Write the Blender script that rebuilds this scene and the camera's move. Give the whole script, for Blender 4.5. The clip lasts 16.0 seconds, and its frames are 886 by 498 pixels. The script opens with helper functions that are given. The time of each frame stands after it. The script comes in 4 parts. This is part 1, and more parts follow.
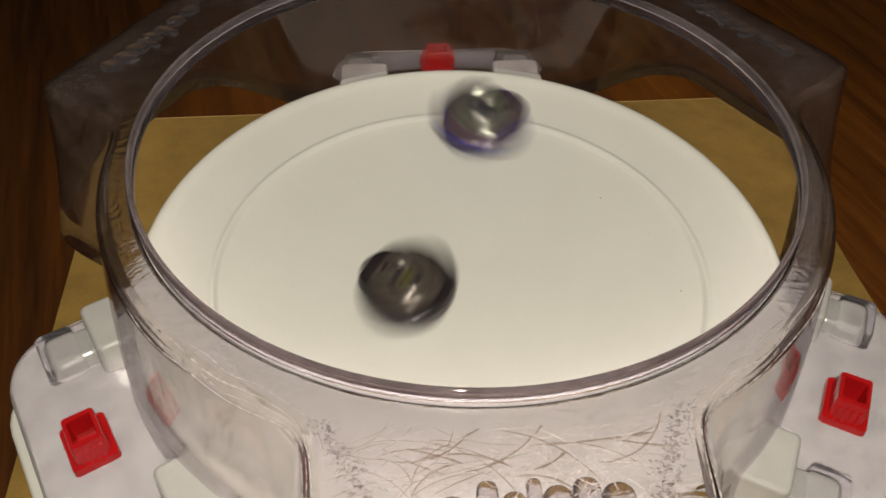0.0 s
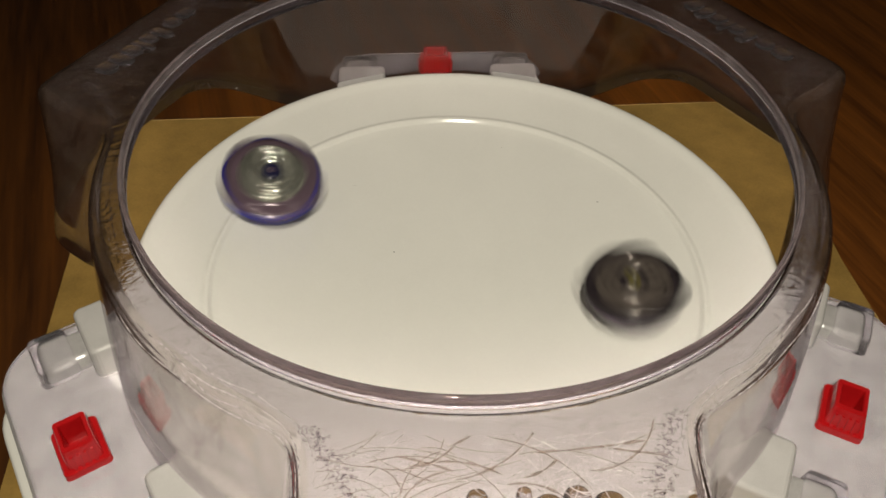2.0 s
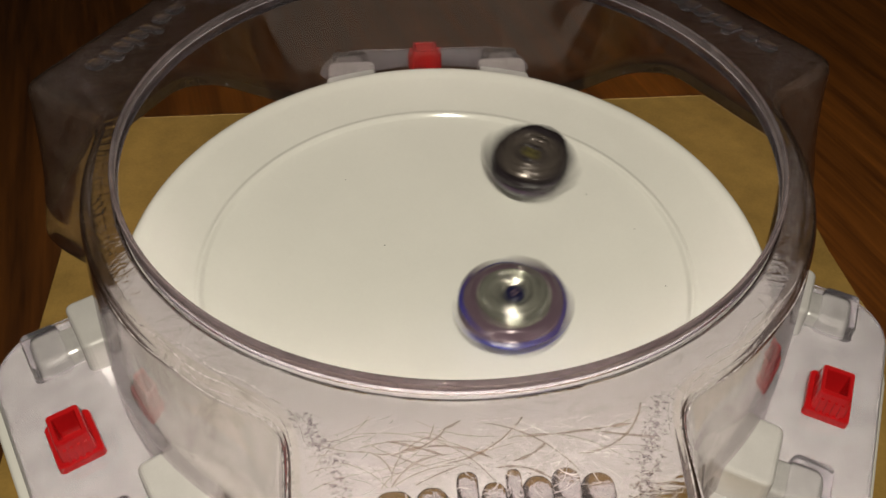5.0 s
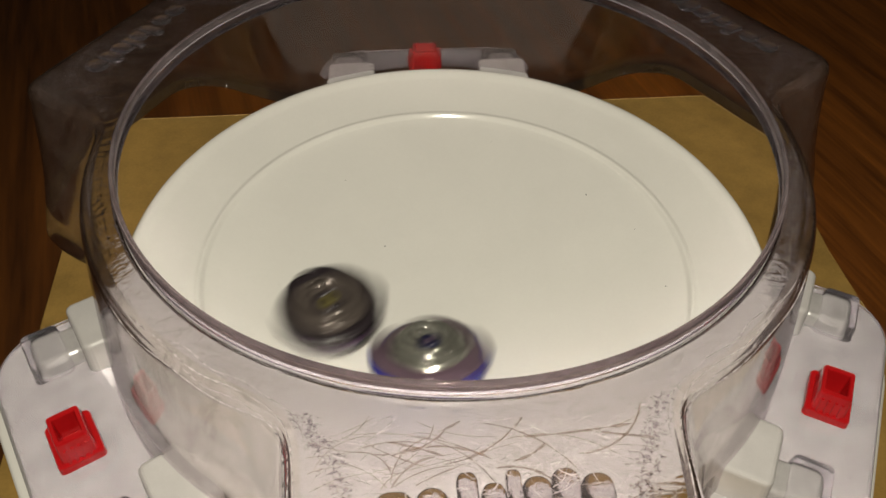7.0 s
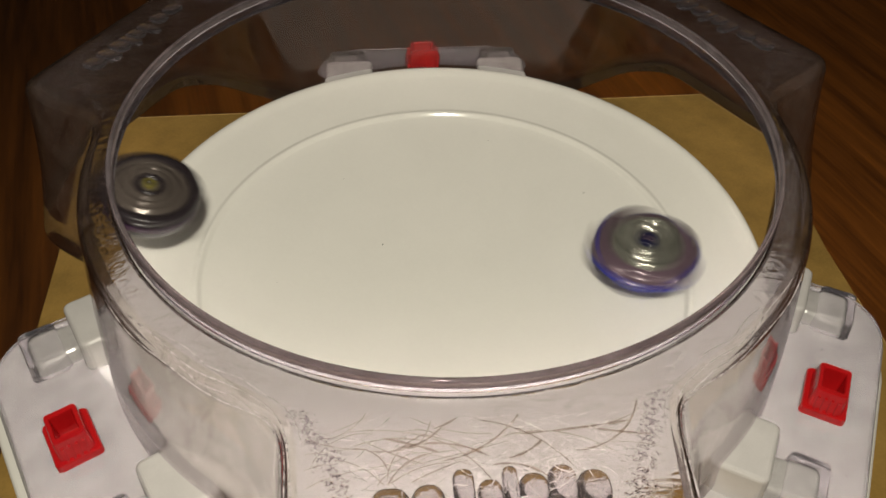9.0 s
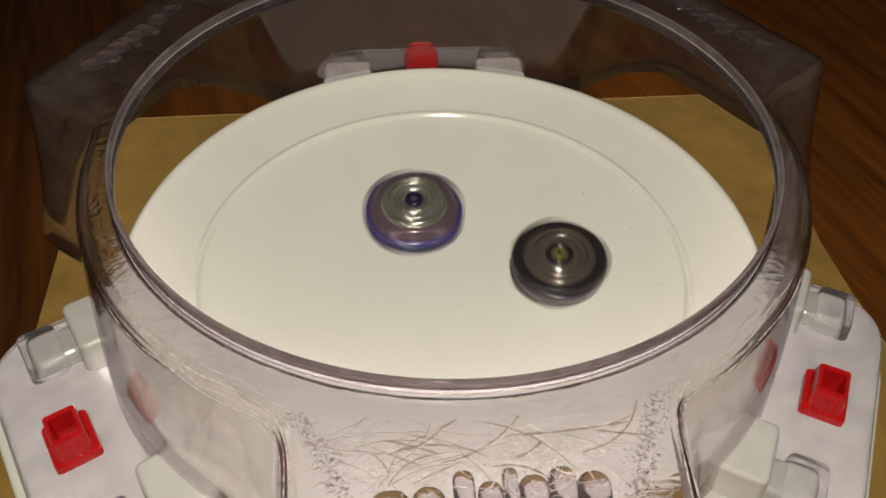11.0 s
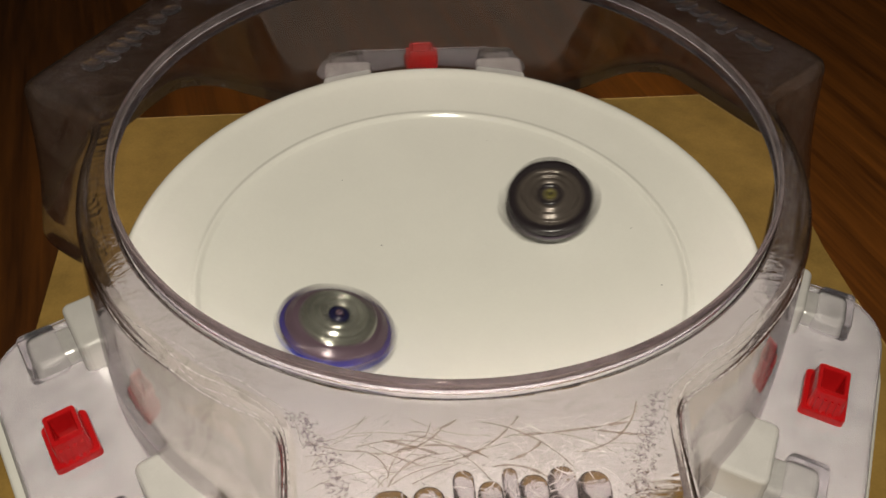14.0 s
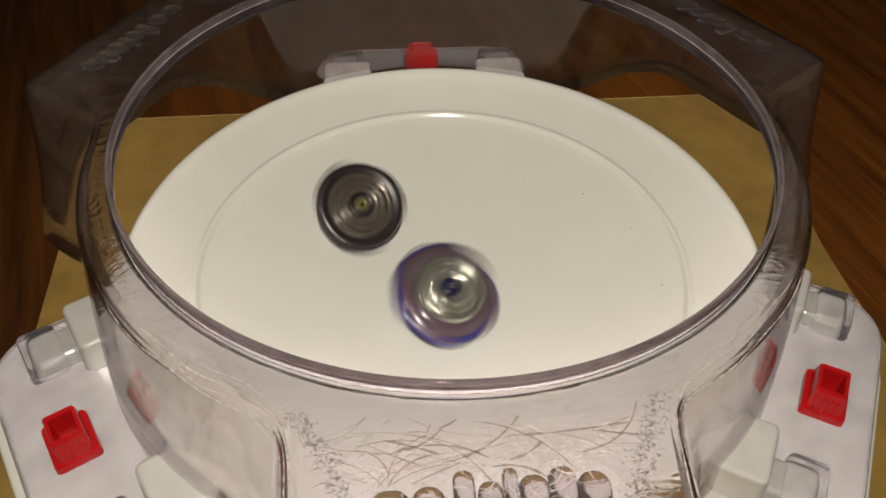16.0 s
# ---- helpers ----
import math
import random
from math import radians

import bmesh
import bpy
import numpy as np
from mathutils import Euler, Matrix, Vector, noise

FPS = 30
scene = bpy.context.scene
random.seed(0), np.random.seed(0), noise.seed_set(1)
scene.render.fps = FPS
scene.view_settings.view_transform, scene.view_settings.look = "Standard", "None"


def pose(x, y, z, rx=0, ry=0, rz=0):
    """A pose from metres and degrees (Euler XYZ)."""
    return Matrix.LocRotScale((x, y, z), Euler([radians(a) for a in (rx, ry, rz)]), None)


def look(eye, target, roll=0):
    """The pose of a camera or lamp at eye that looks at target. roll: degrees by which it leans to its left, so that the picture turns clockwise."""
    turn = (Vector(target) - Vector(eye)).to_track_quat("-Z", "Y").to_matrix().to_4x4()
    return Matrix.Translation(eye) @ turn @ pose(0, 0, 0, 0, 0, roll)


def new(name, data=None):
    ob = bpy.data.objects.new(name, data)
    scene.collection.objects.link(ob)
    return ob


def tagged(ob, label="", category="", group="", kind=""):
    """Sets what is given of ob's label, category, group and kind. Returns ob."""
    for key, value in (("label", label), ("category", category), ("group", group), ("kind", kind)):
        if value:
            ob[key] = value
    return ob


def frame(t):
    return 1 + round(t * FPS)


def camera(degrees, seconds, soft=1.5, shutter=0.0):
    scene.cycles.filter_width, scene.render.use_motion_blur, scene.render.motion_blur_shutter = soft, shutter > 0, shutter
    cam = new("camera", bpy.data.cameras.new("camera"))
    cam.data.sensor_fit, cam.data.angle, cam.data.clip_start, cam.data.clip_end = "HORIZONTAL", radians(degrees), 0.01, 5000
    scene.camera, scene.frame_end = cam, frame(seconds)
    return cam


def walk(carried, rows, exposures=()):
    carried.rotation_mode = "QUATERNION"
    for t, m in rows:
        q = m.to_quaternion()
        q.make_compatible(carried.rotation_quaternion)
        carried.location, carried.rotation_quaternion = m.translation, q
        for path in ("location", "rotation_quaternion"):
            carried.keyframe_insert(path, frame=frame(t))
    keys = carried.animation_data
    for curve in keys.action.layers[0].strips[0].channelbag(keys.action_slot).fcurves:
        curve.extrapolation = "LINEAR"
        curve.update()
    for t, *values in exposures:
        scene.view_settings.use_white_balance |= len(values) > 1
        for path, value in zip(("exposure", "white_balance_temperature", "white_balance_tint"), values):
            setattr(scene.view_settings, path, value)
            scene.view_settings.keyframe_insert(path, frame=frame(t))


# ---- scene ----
# ---- camera ----
cam = camera(58.49, 16.0, soft=1.6, shutter=0.85)
walk(cam, [
    (0, pose(-0.0058, -0.2818, 0.3324, 44.500, -0.797, 1.470)),
    (0.3, pose(-0.0058, -0.2818, 0.3324, 44.500, -0.797, 1.470)),
    (0.5, pose(-0.0024, -0.2798, 0.3320, 44.630, -0.846, 1.827)),
    (1, pose(-0.0030, -0.2800, 0.3320, 44.642, -0.862, 1.764)),
    (1.5, pose(-0.0023, -0.2794, 0.3323, 44.580, -0.798, 1.797)),
    (2, pose(-0.0027, -0.2795, 0.3320, 44.610, -0.884, 1.736)),
    (2.2, pose(-0.0027, -0.2795, 0.3320, 44.610, -0.884, 1.736)),
    (2.3, pose(-0.0027, -0.2795, 0.3320, 43.792, -0.871, 2.076)),
    (2.4, pose(-0.0007, -0.2851, 0.3315, 44.658, -0.815, 1.010)),
    (2.5, pose(-0.0007, -0.2851, 0.3315, 44.658, -0.815, 1.010)),
    (3, pose(-0.0011, -0.2844, 0.3316, 44.608, -0.855, 0.990)),
    (3.5, pose(-0.0011, -0.2844, 0.3316, 44.608, -0.855, 0.990)),
    (4, pose(-0.0011, -0.2844, 0.3316, 44.608, -0.855, 0.990)),
    (6.5, pose(-0.0012, -0.2847, 0.3319, 44.630, -0.826, 0.987)),
    (7, pose(-0.0007, -0.2846, 0.3317, 44.660, -0.751, 0.973)),
    (7.5, pose(-0.0007, -0.2847, 0.3314, 44.687, -0.762, 0.986)),
    (8, pose(-0.0024, -0.2851, 0.3317, 44.595, -0.977, 0.806)),
    (8.5, pose(-0.0025, -0.2850, 0.3317, 44.587, -1.004, 0.817)),
    (9, pose(0.0001, -0.2854, 0.3314, 44.642, -0.794, 0.914)),
    (11.5, pose(-0.0004, -0.2849, 0.3317, 44.635, -0.857, 0.797)),
    (12, pose(-0.0004, -0.2849, 0.3317, 44.635, -0.857, 0.797)),
    (12.5, pose(-0.0004, -0.2849, 0.3317, 44.635, -0.857, 0.797)),
    (13, pose(-0.0004, -0.2849, 0.3317, 44.635, -0.857, 0.797)),
    (13.5, pose(-0.0004, -0.2849, 0.3317, 44.635, -0.857, 0.797)),
    (14, pose(-0.0004, -0.2849, 0.3317, 44.635, -0.857, 0.797)),
    (14.5, pose(-0.0004, -0.2849, 0.3317, 44.635, -0.857, 0.797)),
    (15, pose(-0.0004, -0.2849, 0.3317, 44.635, -0.857, 0.797)),
    (15.5, pose(-0.0004, -0.2849, 0.3317, 44.635, -0.857, 0.797)),
    (16, pose(-0.0004, -0.2849, 0.3317, 44.635, -0.857, 0.797)),
])
scene.view_settings.exposure = 0.0

# ---- light: the phone's lamp, raised well above the lens for evener light, and a dim room ----
world = bpy.data.worlds.new("room_dusk")
scene.world = world
world.use_nodes = True
world.node_tree.nodes["Background"].inputs[0].default_value = (1.0, 0.86, 0.68, 1)
world.node_tree.nodes["Background"].inputs[1].default_value = 0.042

flash_data = bpy.data.lights.new("phone_light", "AREA")
flash_data.shape, flash_data.size = "DISK", 0.012
flash_data.energy, flash_data.color = 2.42, (1.0, 0.93, 0.77)
flash = new("phone_light", flash_data)
flash.matrix_world = look((0.004, -0.315, 0.47), (0.0, 0.03, 0.03))


# ---- materials ----
def mat(name, color, rough=0.5, metal=0.0, vary=0.12, scale=60.0, grain=900.0, bump=0.05, spec=0.5, coat=0.0):
    """A surface with colour variation at two scales and fine relief."""
    m = bpy.data.materials.new(name)
    m.use_nodes = True
    nt = m.node_tree
    b = nt.nodes["Principled BSDF"]
    co = nt.nodes.new("ShaderNodeTexCoord")
    n1, n2 = nt.nodes.new("ShaderNodeTexNoise"), nt.nodes.new("ShaderNodeTexNoise")
    n1.inputs["Scale"].default_value, n2.inputs["Scale"].default_value = scale, grain
    n1.inputs["Detail"].default_value = 5
    for n in (n1, n2):
        nt.links.new(co.outputs["Object"], n.inputs["Vector"])
    add = nt.nodes.new("ShaderNodeMath")
    add.operation = "MULTIPLY_ADD"
    add.inputs[1].default_value = 0.35
    nt.links.new(n2.outputs["Fac"], add.inputs[0])
    nt.links.new(n1.outputs["Fac"], add.inputs[2])
    ramp = nt.nodes.new("ShaderNodeValToRGB")
    ramp.color_ramp.elements[0].position, ramp.color_ramp.elements[1].position = 0.45, 0.95
    ramp.color_ramp.elements[0].color = [*[c * (1 - vary) for c in color], 1]
    ramp.color_ramp.elements[1].color = [*[min(1, c * (1 + vary * 0.6)) for c in color], 1]
    nt.links.new(add.outputs[0], ramp.inputs[0])
    nt.links.new(ramp.outputs[0], b.inputs["Base Color"])
    rr = nt.nodes.new("ShaderNodeMapRange")
    rr.inputs["To Min"].default_value, rr.inputs["To Max"].default_value = rough * 0.8, min(1, rough * 1.25)
    nt.links.new(n1.outputs["Fac"], rr.inputs["Value"])
    nt.links.new(rr.outputs[0], b.inputs["Roughness"])
    b.inputs["Metallic"].default_value = metal
    b.inputs["Specular IOR Level"].default_value = spec
    b.inputs["Coat Weight"].default_value = coat
    bp = nt.nodes.new("ShaderNodeBump")
    bp.inputs["Strength"].default_value, bp.inputs["Distance"].default_value = bump, 0.0006
    nt.links.new(n2.outputs["Fac"], bp.inputs["Height"])
    nt.links.new(bp.outputs[0], b.inputs["Normal"])
    return m


def clear_mat(name, tint, haze, haze_color, rough=0.06, scuff=0.6, ripple=0.0, scale=70.0, ior=1.45, scratch=0.0, stretch=(1, 1, 1)):
    """Clear moulded plastic: glass with a milky scuffed share, fine scratches and a wavy skin."""
    m = bpy.data.materials.new(name)
    m.use_nodes = True
    nt = m.node_tree
    nt.nodes.remove(nt.nodes["Principled BSDF"])
    out = nt.nodes["Material Output"]
    gl, df = nt.nodes.new("ShaderNodeBsdfGlass"), nt.nodes.new("ShaderNodeBsdfDiffuse")
    gl.inputs["Color"].default_value = (*tint, 1)
    gl.inputs["Roughness"].default_value, gl.inputs["IOR"].default_value = rough, ior
    df.inputs[0].default_value = (*haze_color, 1)
    co, mp = nt.nodes.new("ShaderNodeTexCoord"), nt.nodes.new("ShaderNodeMapping")
    mp.inputs["Scale"].default_value = stretch
    nt.links.new(co.outputs["Object"], mp.inputs[0])

    def cloud(size, detail, bent):
        n = nt.nodes.new("ShaderNodeTexNoise")
        n.inputs["Scale"].default_value, n.inputs["Detail"].default_value, n.inputs["Distortion"].default_value = size, detail, bent
        nt.links.new(mp.outputs[0], n.inputs["Vector"])
        return n.outputs["Fac"]

    def sums(kind, p, q):
        n = nt.nodes.new("ShaderNodeMath")
        n.operation = kind
        for socket, v in zip(n.inputs, (p, q)):
            if isinstance(v, float):
                socket.default_value = v
            else:
                nt.links.new(v, socket)
        return n.outputs[0]

    def spread(v, lo, hi, to_lo, to_hi):
        n = nt.nodes.new("ShaderNodeMapRange")
        for key, x in (("From Min", lo), ("From Max", hi), ("To Min", to_lo), ("To Max", to_hi)):
            n.inputs[key].default_value = x
        nt.links.new(v, n.inputs["Value"])
        return n.outputs[0]

    fine, broad, wave = cloud(scale, 7, 1.6), cloud(14, 3, 0), cloud(scale * 0.45, 2, 1.8)
    share = spread(sums("MULTIPLY", fine, broad), 0.12, 0.42, haze * (1 - scuff), haze * (1 + scuff))
    line = None
    if scratch:
        thin = spread(sums("ABSOLUTE", sums("SUBTRACT", cloud(scale * 0.5, 3, 3.0), 0.5), 0.0), 0.0, 0.022, 1.0, 0.0)
        line = sums("MULTIPLY", thin, spread(cloud(26, 2, 0.5), 0.45, 0.62, 0.0, 1.0))
        share = sums("ADD", share, sums("MULTIPLY", line, scratch))
    mix1 = nt.nodes.new("ShaderNodeMixShader")
    nt.links.new(share, mix1.inputs[0])
    nt.links.new(gl.outputs[0], mix1.inputs[1])
    nt.links.new(df.outputs[0], mix1.inputs[2])
    if ripple:
        bp = nt.nodes.new("ShaderNodeBump")
        bp.inputs["Strength"].default_value, bp.inputs["Distance"].default_value = ripple, 0.004
        height = sums("ADD", sums("MULTIPLY", fine, 0.22), wave)
        if line:
            height = sums("ADD", height, sums("MULTIPLY", line, 0.2))
        nt.links.new(height, bp.inputs["Height"])
        nt.links.new(bp.outputs[0], gl.inputs["Normal"])
    nt.links.new(mix1.outputs[0], out.inputs[0])
    return m


def wood_mat():
    """Dark varnished wood: long grain along y, pores and tone bands."""
    m = mat("varnished_wood", (0.1, 0.035, 0.008), rough=0.4)
    nt = m.node_tree
    b = nt.nodes["Principled BSDF"]
    co = nt.nodes.new("ShaderNodeTexCoord")
    mp = nt.nodes.new("ShaderNodeMapping")
    mp.vector_type = "TEXTURE"
    mp.inputs["Scale"].default_value = (1, 20, 1)
    mp.inputs["Rotation"].default_value = (0, 0, radians(20))
    n1, n2 = nt.nodes.new("ShaderNodeTexNoise"), nt.nodes.new("ShaderNodeTexNoise")
    n1.inputs["Scale"].default_value, n1.inputs["Detail"].default_value = 75, 8
    n2.inputs["Scale"].default_value, n2.inputs["Detail"].default_value = 420, 3
    nt.links.new(co.outputs["Object"], mp.inputs[0])
    nt.links.new(mp.outputs[0], n1.inputs["Vector"])
    nt.links.new(mp.outputs[0], n2.inputs["Vector"])
    add = nt.nodes.new("ShaderNodeMath")
    add.operation = "MULTIPLY_ADD"
    add.inputs[1].default_value = 0.5
    nt.links.new(n2.outputs["Fac"], add.inputs[0])
    nt.links.new(n1.outputs["Fac"], add.inputs[2])
    r = nt.nodes.new("ShaderNodeValToRGB")
    r.color_ramp.elements[0].position, r.color_ramp.elements[1].position = 0.5, 1.0
    r.color_ramp.elements[0].color, r.color_ramp.elements[1].color = (0.040, 0.0110, 0.0010, 1), (0.160, 0.050, 0.006, 1)
    nt.links.new(add.outputs[0], r.inputs[0])
    across = nt.nodes.new("ShaderNodeSeparateXYZ")
    nt.links.new(mp.outputs[0], across.inputs[0])
    bow = nt.nodes.new("ShaderNodeMath")
    bow.operation = "MULTIPLY"
    bow.inputs[1].default_value = 4.6
    nt.links.new(across.outputs[0], bow.inputs[0])
    swing = nt.nodes.new("ShaderNodeMath")
    swing.operation = "SINE"
    nt.links.new(bow.outputs[0], swing.inputs[0])
    tone = nt.nodes.new("ShaderNodeMapRange")
    tone.inputs["From Min"].default_value, tone.inputs["To Min"].default_value, tone.inputs["To Max"].default_value = -1, 0.55, 1.35
    nt.links.new(swing.outputs[0], tone.inputs["Value"])
    dye = nt.nodes.new("ShaderNodeVectorMath")
    dye.operation = "SCALE"
    nt.links.new(r.outputs[0], dye.inputs[0])
    nt.links.new(tone.outputs[0], dye.inputs["Scale"])
    nt.links.new(dye.outputs[0], b.inputs["Base Color"])
    return m


WOOD = wood_mat()
CARD = mat("brown_cardboard", (0.30, 0.185, 0.048), rough=0.85, vary=0.24, scale=55, grain=700, bump=0.15, spec=0.2)
FRAY = mat("frayed_cardboard_edge", (0.42, 0.29, 0.11), rough=0.9, vary=0.3, scale=300, grain=1500, bump=0.2, spec=0.2)
WHITE = mat("white_plastic", (0.80, 0.79, 0.745), rough=0.15, vary=0.03, scale=25, grain=500, bump=0.02)
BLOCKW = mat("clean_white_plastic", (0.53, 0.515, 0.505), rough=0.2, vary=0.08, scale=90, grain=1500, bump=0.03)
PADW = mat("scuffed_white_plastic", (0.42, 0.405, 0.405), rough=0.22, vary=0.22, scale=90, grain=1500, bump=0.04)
RED = mat("red_plastic", (0.46, 0.008, 0.01), rough=0.13, vary=0.14, scale=120, grain=1500)
CLEAR = clear_mat("rippled_clear_plastic", (0.755, 0.735, 0.768), 0.032, (0.25, 0.185, 0.15), rough=0.03, ripple=0.17, scale=150, scuff=0.98, ior=1.42, scratch=0.14, stretch=(0.6, 1.25, 1))
SIDE = clear_mat("smooth_clear_plastic", (0.77, 0.747, 0.765), 0.055, (0.25, 0.18, 0.14), rough=0.05, ripple=0.012, scuff=0.95, ior=1.46, scratch=0.13, stretch=(1, 1, 0.6))
RINGM = clear_mat("lavender_clear_plastic", (0.91, 0.885, 0.935), 0.02, (0.55, 0.5, 0.56), rough=0.03, ior=1.15)
# clear lip; the dark room it reflects is put into the brown tint
LIP = clear_mat("dark_reflection_edge", (0.53, 0.46, 0.47), 0.13, (0.5, 0.45, 0.48), rough=0.06, ior=1.49)
LETTER = clear_mat("raised_clear_plastic", (0.92, 0.90, 0.92), 0.03, (0.6, 0.56, 0.58), rough=0.03, ior=1.4)
DROP = clear_mat("clear_plastic_drops", (0.95, 0.93, 0.95), 0.02, (0.6, 0.56, 0.58), rough=0.05, ior=1.08)
FLANGE = clear_mat("flange_clear_plastic", (0.83, 0.82, 0.84), 0.05, (0.5, 0.47, 0.49), rough=0.03, ripple=0.01)
SCUFF = clear_mat("brown_scuff", (0.89, 0.84, 0.80), 0.09, (0.24, 0.17, 0.12), rough=0.2, scuff=0.95, scale=500, ior=1.02)
# pale haze for the drawn-in fold highlights and the fine scratches
PALE_STREAK = clear_mat("pale_glints_and_scratches", (0.93, 0.91, 0.93), 0.42, (0.66, 0.61, 0.62), rough=0.2, scuff=0.9, scale=300, ior=1.05)
WALL = mat("painted_wall", (0.42, 0.33, 0.25), rough=0.8, scale=3, grain=80)
B_SILVER = mat("silver_clear_layer", (0.50, 0.50, 0.44), rough=0.15, metal=0.75, vary=0.7, scale=160, grain=700)
B_RIM = mat("grey_mauve_layer", (0.13, 0.088, 0.115), rough=0.18, metal=0.2, vary=0.5, scale=140)
B_BLUE = mat("blue_translucent_plastic", (0.016, 0.022, 0.26), rough=0.22, vary=0.25, scale=120)
B_NAVY = mat("navy_chip", (0.012, 0.012, 0.04), rough=0.25)
D_BLACK = mat("black_plastic", (0.022, 0.017, 0.020), rough=0.26, vary=0.3, scale=150)
D_GREY = mat("dark_smoke_layer", (0.12, 0.10, 0.088), rough=0.2, metal=0.35, vary=0.4, scale=200)
D_PURPLE = mat("dark_purple_plastic", (0.05, 0.02, 0.06), rough=0.3)
D_GOLD = mat("yellow_chip", (0.13, 0.112, 0.02), rough=0.35)
D_TIP = mat("pale_grey_tip", (0.35, 0.38, 0.36), rough=0.3)
METAL = mat("steel_disc", (0.3, 0.3, 0.31), rough=0.3, metal=0.9)


# ---- mesh helpers ----
def part(name, bm, material, parent, label="", smooth=True):
    me = bpy.data.meshes.new(name)
    bmesh.ops.recalc_face_normals(bm, faces=bm.faces)
    bm.to_mesh(me)
    bm.free()
    me.materials.append(material)
    if smooth:
        for f in me.polygons:
            f.use_smooth = True
    ob = new(name, me)
    ob.parent = parent
    return tagged(ob, label)


def soften(ob, width, segments=3, angle=35):
    b = ob.modifiers.new("bevel", "BEVEL")
    b.width, b.segments, b.limit_method, b.angle_limit = width, segments, "ANGLE", radians(angle)
    return ob


def lathe(profile, n=96, wave=None, size=1.0, lift=None, squat=1.0):
    """Turns (r, z) pairs round z. wave(i, angle) scales the radius of point i, lift(i, angle) raises it."""
    bm = bmesh.new()
    rings = []
    for i, (r, z) in enumerate(profile):
        r, z = r * size, z * size * squat
        if r < 1e-6:
            rings.append([bm.verts.new((0, 0, z))])
            continue
        row = []
        for k in range(n):
            a = 2 * math.pi * k / n
            s = r * (wave(i, a) if wave else 1)
            row.append(bm.verts.new((s * math.cos(a), s * math.sin(a), z + (lift(i, a) if lift else 0))))
        rings.append(row)
    for p, q in zip(rings, rings[1:]):
        for k in range(n):
            j = (k + 1) % n
            if len(p) == 1 and len(q) > 1:
                bm.faces.new((p[0], q[k], q[j]))
            elif len(q) == 1 and len(p) > 1:
                bm.faces.new((p[k], p[j], q[0]))
            elif len(p) > 1:
                bm.faces.new((p[k], p[j], q[j], q[k]))
    return bm


def prism(outline, z0, z1, inset=0.0):
    """A closed solid over a plan outline; the top may be drawn in by inset (a share)."""
    bm = bmesh.new()
    cx = sum(p[0] for p in outline) / len(outline)
    cy = sum(p[1] for p in outline) / len(outline)
    lo = [bm.verts.new((x, y, z0)) for x, y in outline]
    hi = [bm.verts.new((cx + (x - cx) * (1 - inset), cy + (y - cy) * (1 - inset), z1)) for x, y in outline]
    n = len(outline)
    bm.faces.new(lo[::-1])
    bm.faces.new(hi)
    for k in range(n):
        bm.faces.new((lo[k], lo[(k + 1) % n], hi[(k + 1) % n], hi[k]))
    return bm


def rounded(u0, u1, v0, v1, rad, n=6, corners=(1, 1, 1, 1)):
    """A rectangle with round corners as a plan outline."""
    pts = []
    for (cu, cv, a0), on in zip(((u1 - rad, v1 - rad, 0), (u0 + rad, v1 - rad, 90), (u0 + rad, v0 + rad, 180), (u1 - rad, v0 + rad, 270)), corners):
        if on:
            pts += [(cu + rad * math.cos(radians(a0 + 90 * k / n)), cv + rad * math.sin(radians(a0 + 90 * k / n))) for k in range(n + 1)]
        else:
            pts.append((u1 if a0 in (0, 270) else u0, v1 if a0 in (0, 90) else v0))
    return pts


# ---- the room: floor and walls ----
def room():
    ground = part("floor", prism([(-3, -3), (3, -3), (3, 3), (-3, 3)], -0.05, -0.004), WOOD, None, "dark varnished wooden floor with long grain", smooth=False)
    tagged(ground, category="floor", kind="structure")
    for name, x0, y0, x1, y1 in (("wall_north", -3.1, 3, 3.1, 3.1), ("wall_south", -3.1, -3.1, 3.1, -3), ("wall_east", 3, -3, 3.1, 3), ("wall_west", -3.1, -3, -3, 3)):
        w = part(name, prism([(x0, y0), (x1, y0), (x1, y1), (x0, y1)], -0.05, 2.4), WALL, None, "plain dim painted wall", smooth=False)
        tagged(w, category="wall", kind="structure")


def cardboard():
    ob = part("cardboard_sheet", prism([(-0.243, 0.162), (0.187, 0.208), (0.2215, 0.159), (0.2275, 0.05), (0.2325, 0.01), (0.243, -0.07), (0.30, -0.32), (-0.165, -0.36)][::-1], -0.004, -0.0005), CARD, None,
              "flat brown cardboard sheet under the stadium on the floor", smooth=False)
    tagged(ob, category="cardboard")
    rng = random.Random(2)
    for p, q in (((-0.243, 0.162), (0.187, 0.208)), ((0.187, 0.208), (0.2215, 0.159)), ((0.2325, 0.01), (0.243, -0.07))):
        p, q = Vector(p), Vector(q)
        n = int((q - p).length / 0.0012)
        side = (q - p).normalized().orthogonal()
        side = side if side.dot((p + q) / 2) > 0 else -side
        bm = bmesh.new()
        rows = []
        for k in range(n + 1):
            c = p.lerp(q, k / n)
            outer, inner = c + side * rng.uniform(0.0002, 0.0011), c - side * rng.uniform(0.0001, 0.0009)
            rows.append([bm.verts.new((*outer, -0.0026)), bm.verts.new((*c, -0.0001)), bm.verts.new((*inner, -0.0004))])
        for u, v in zip(rows, rows[1:]):
            bm.faces.new((u[0], v[0], v[1], u[1]))
            bm.faces.new((u[1], v[1], v[2], u[2]))
        part("torn_edge", bm, FRAY, ob, "pale frayed cut edge", smooth=False)


# ---- the stadium ----
TURN = 5.24          # the stadium's turn about z, degrees
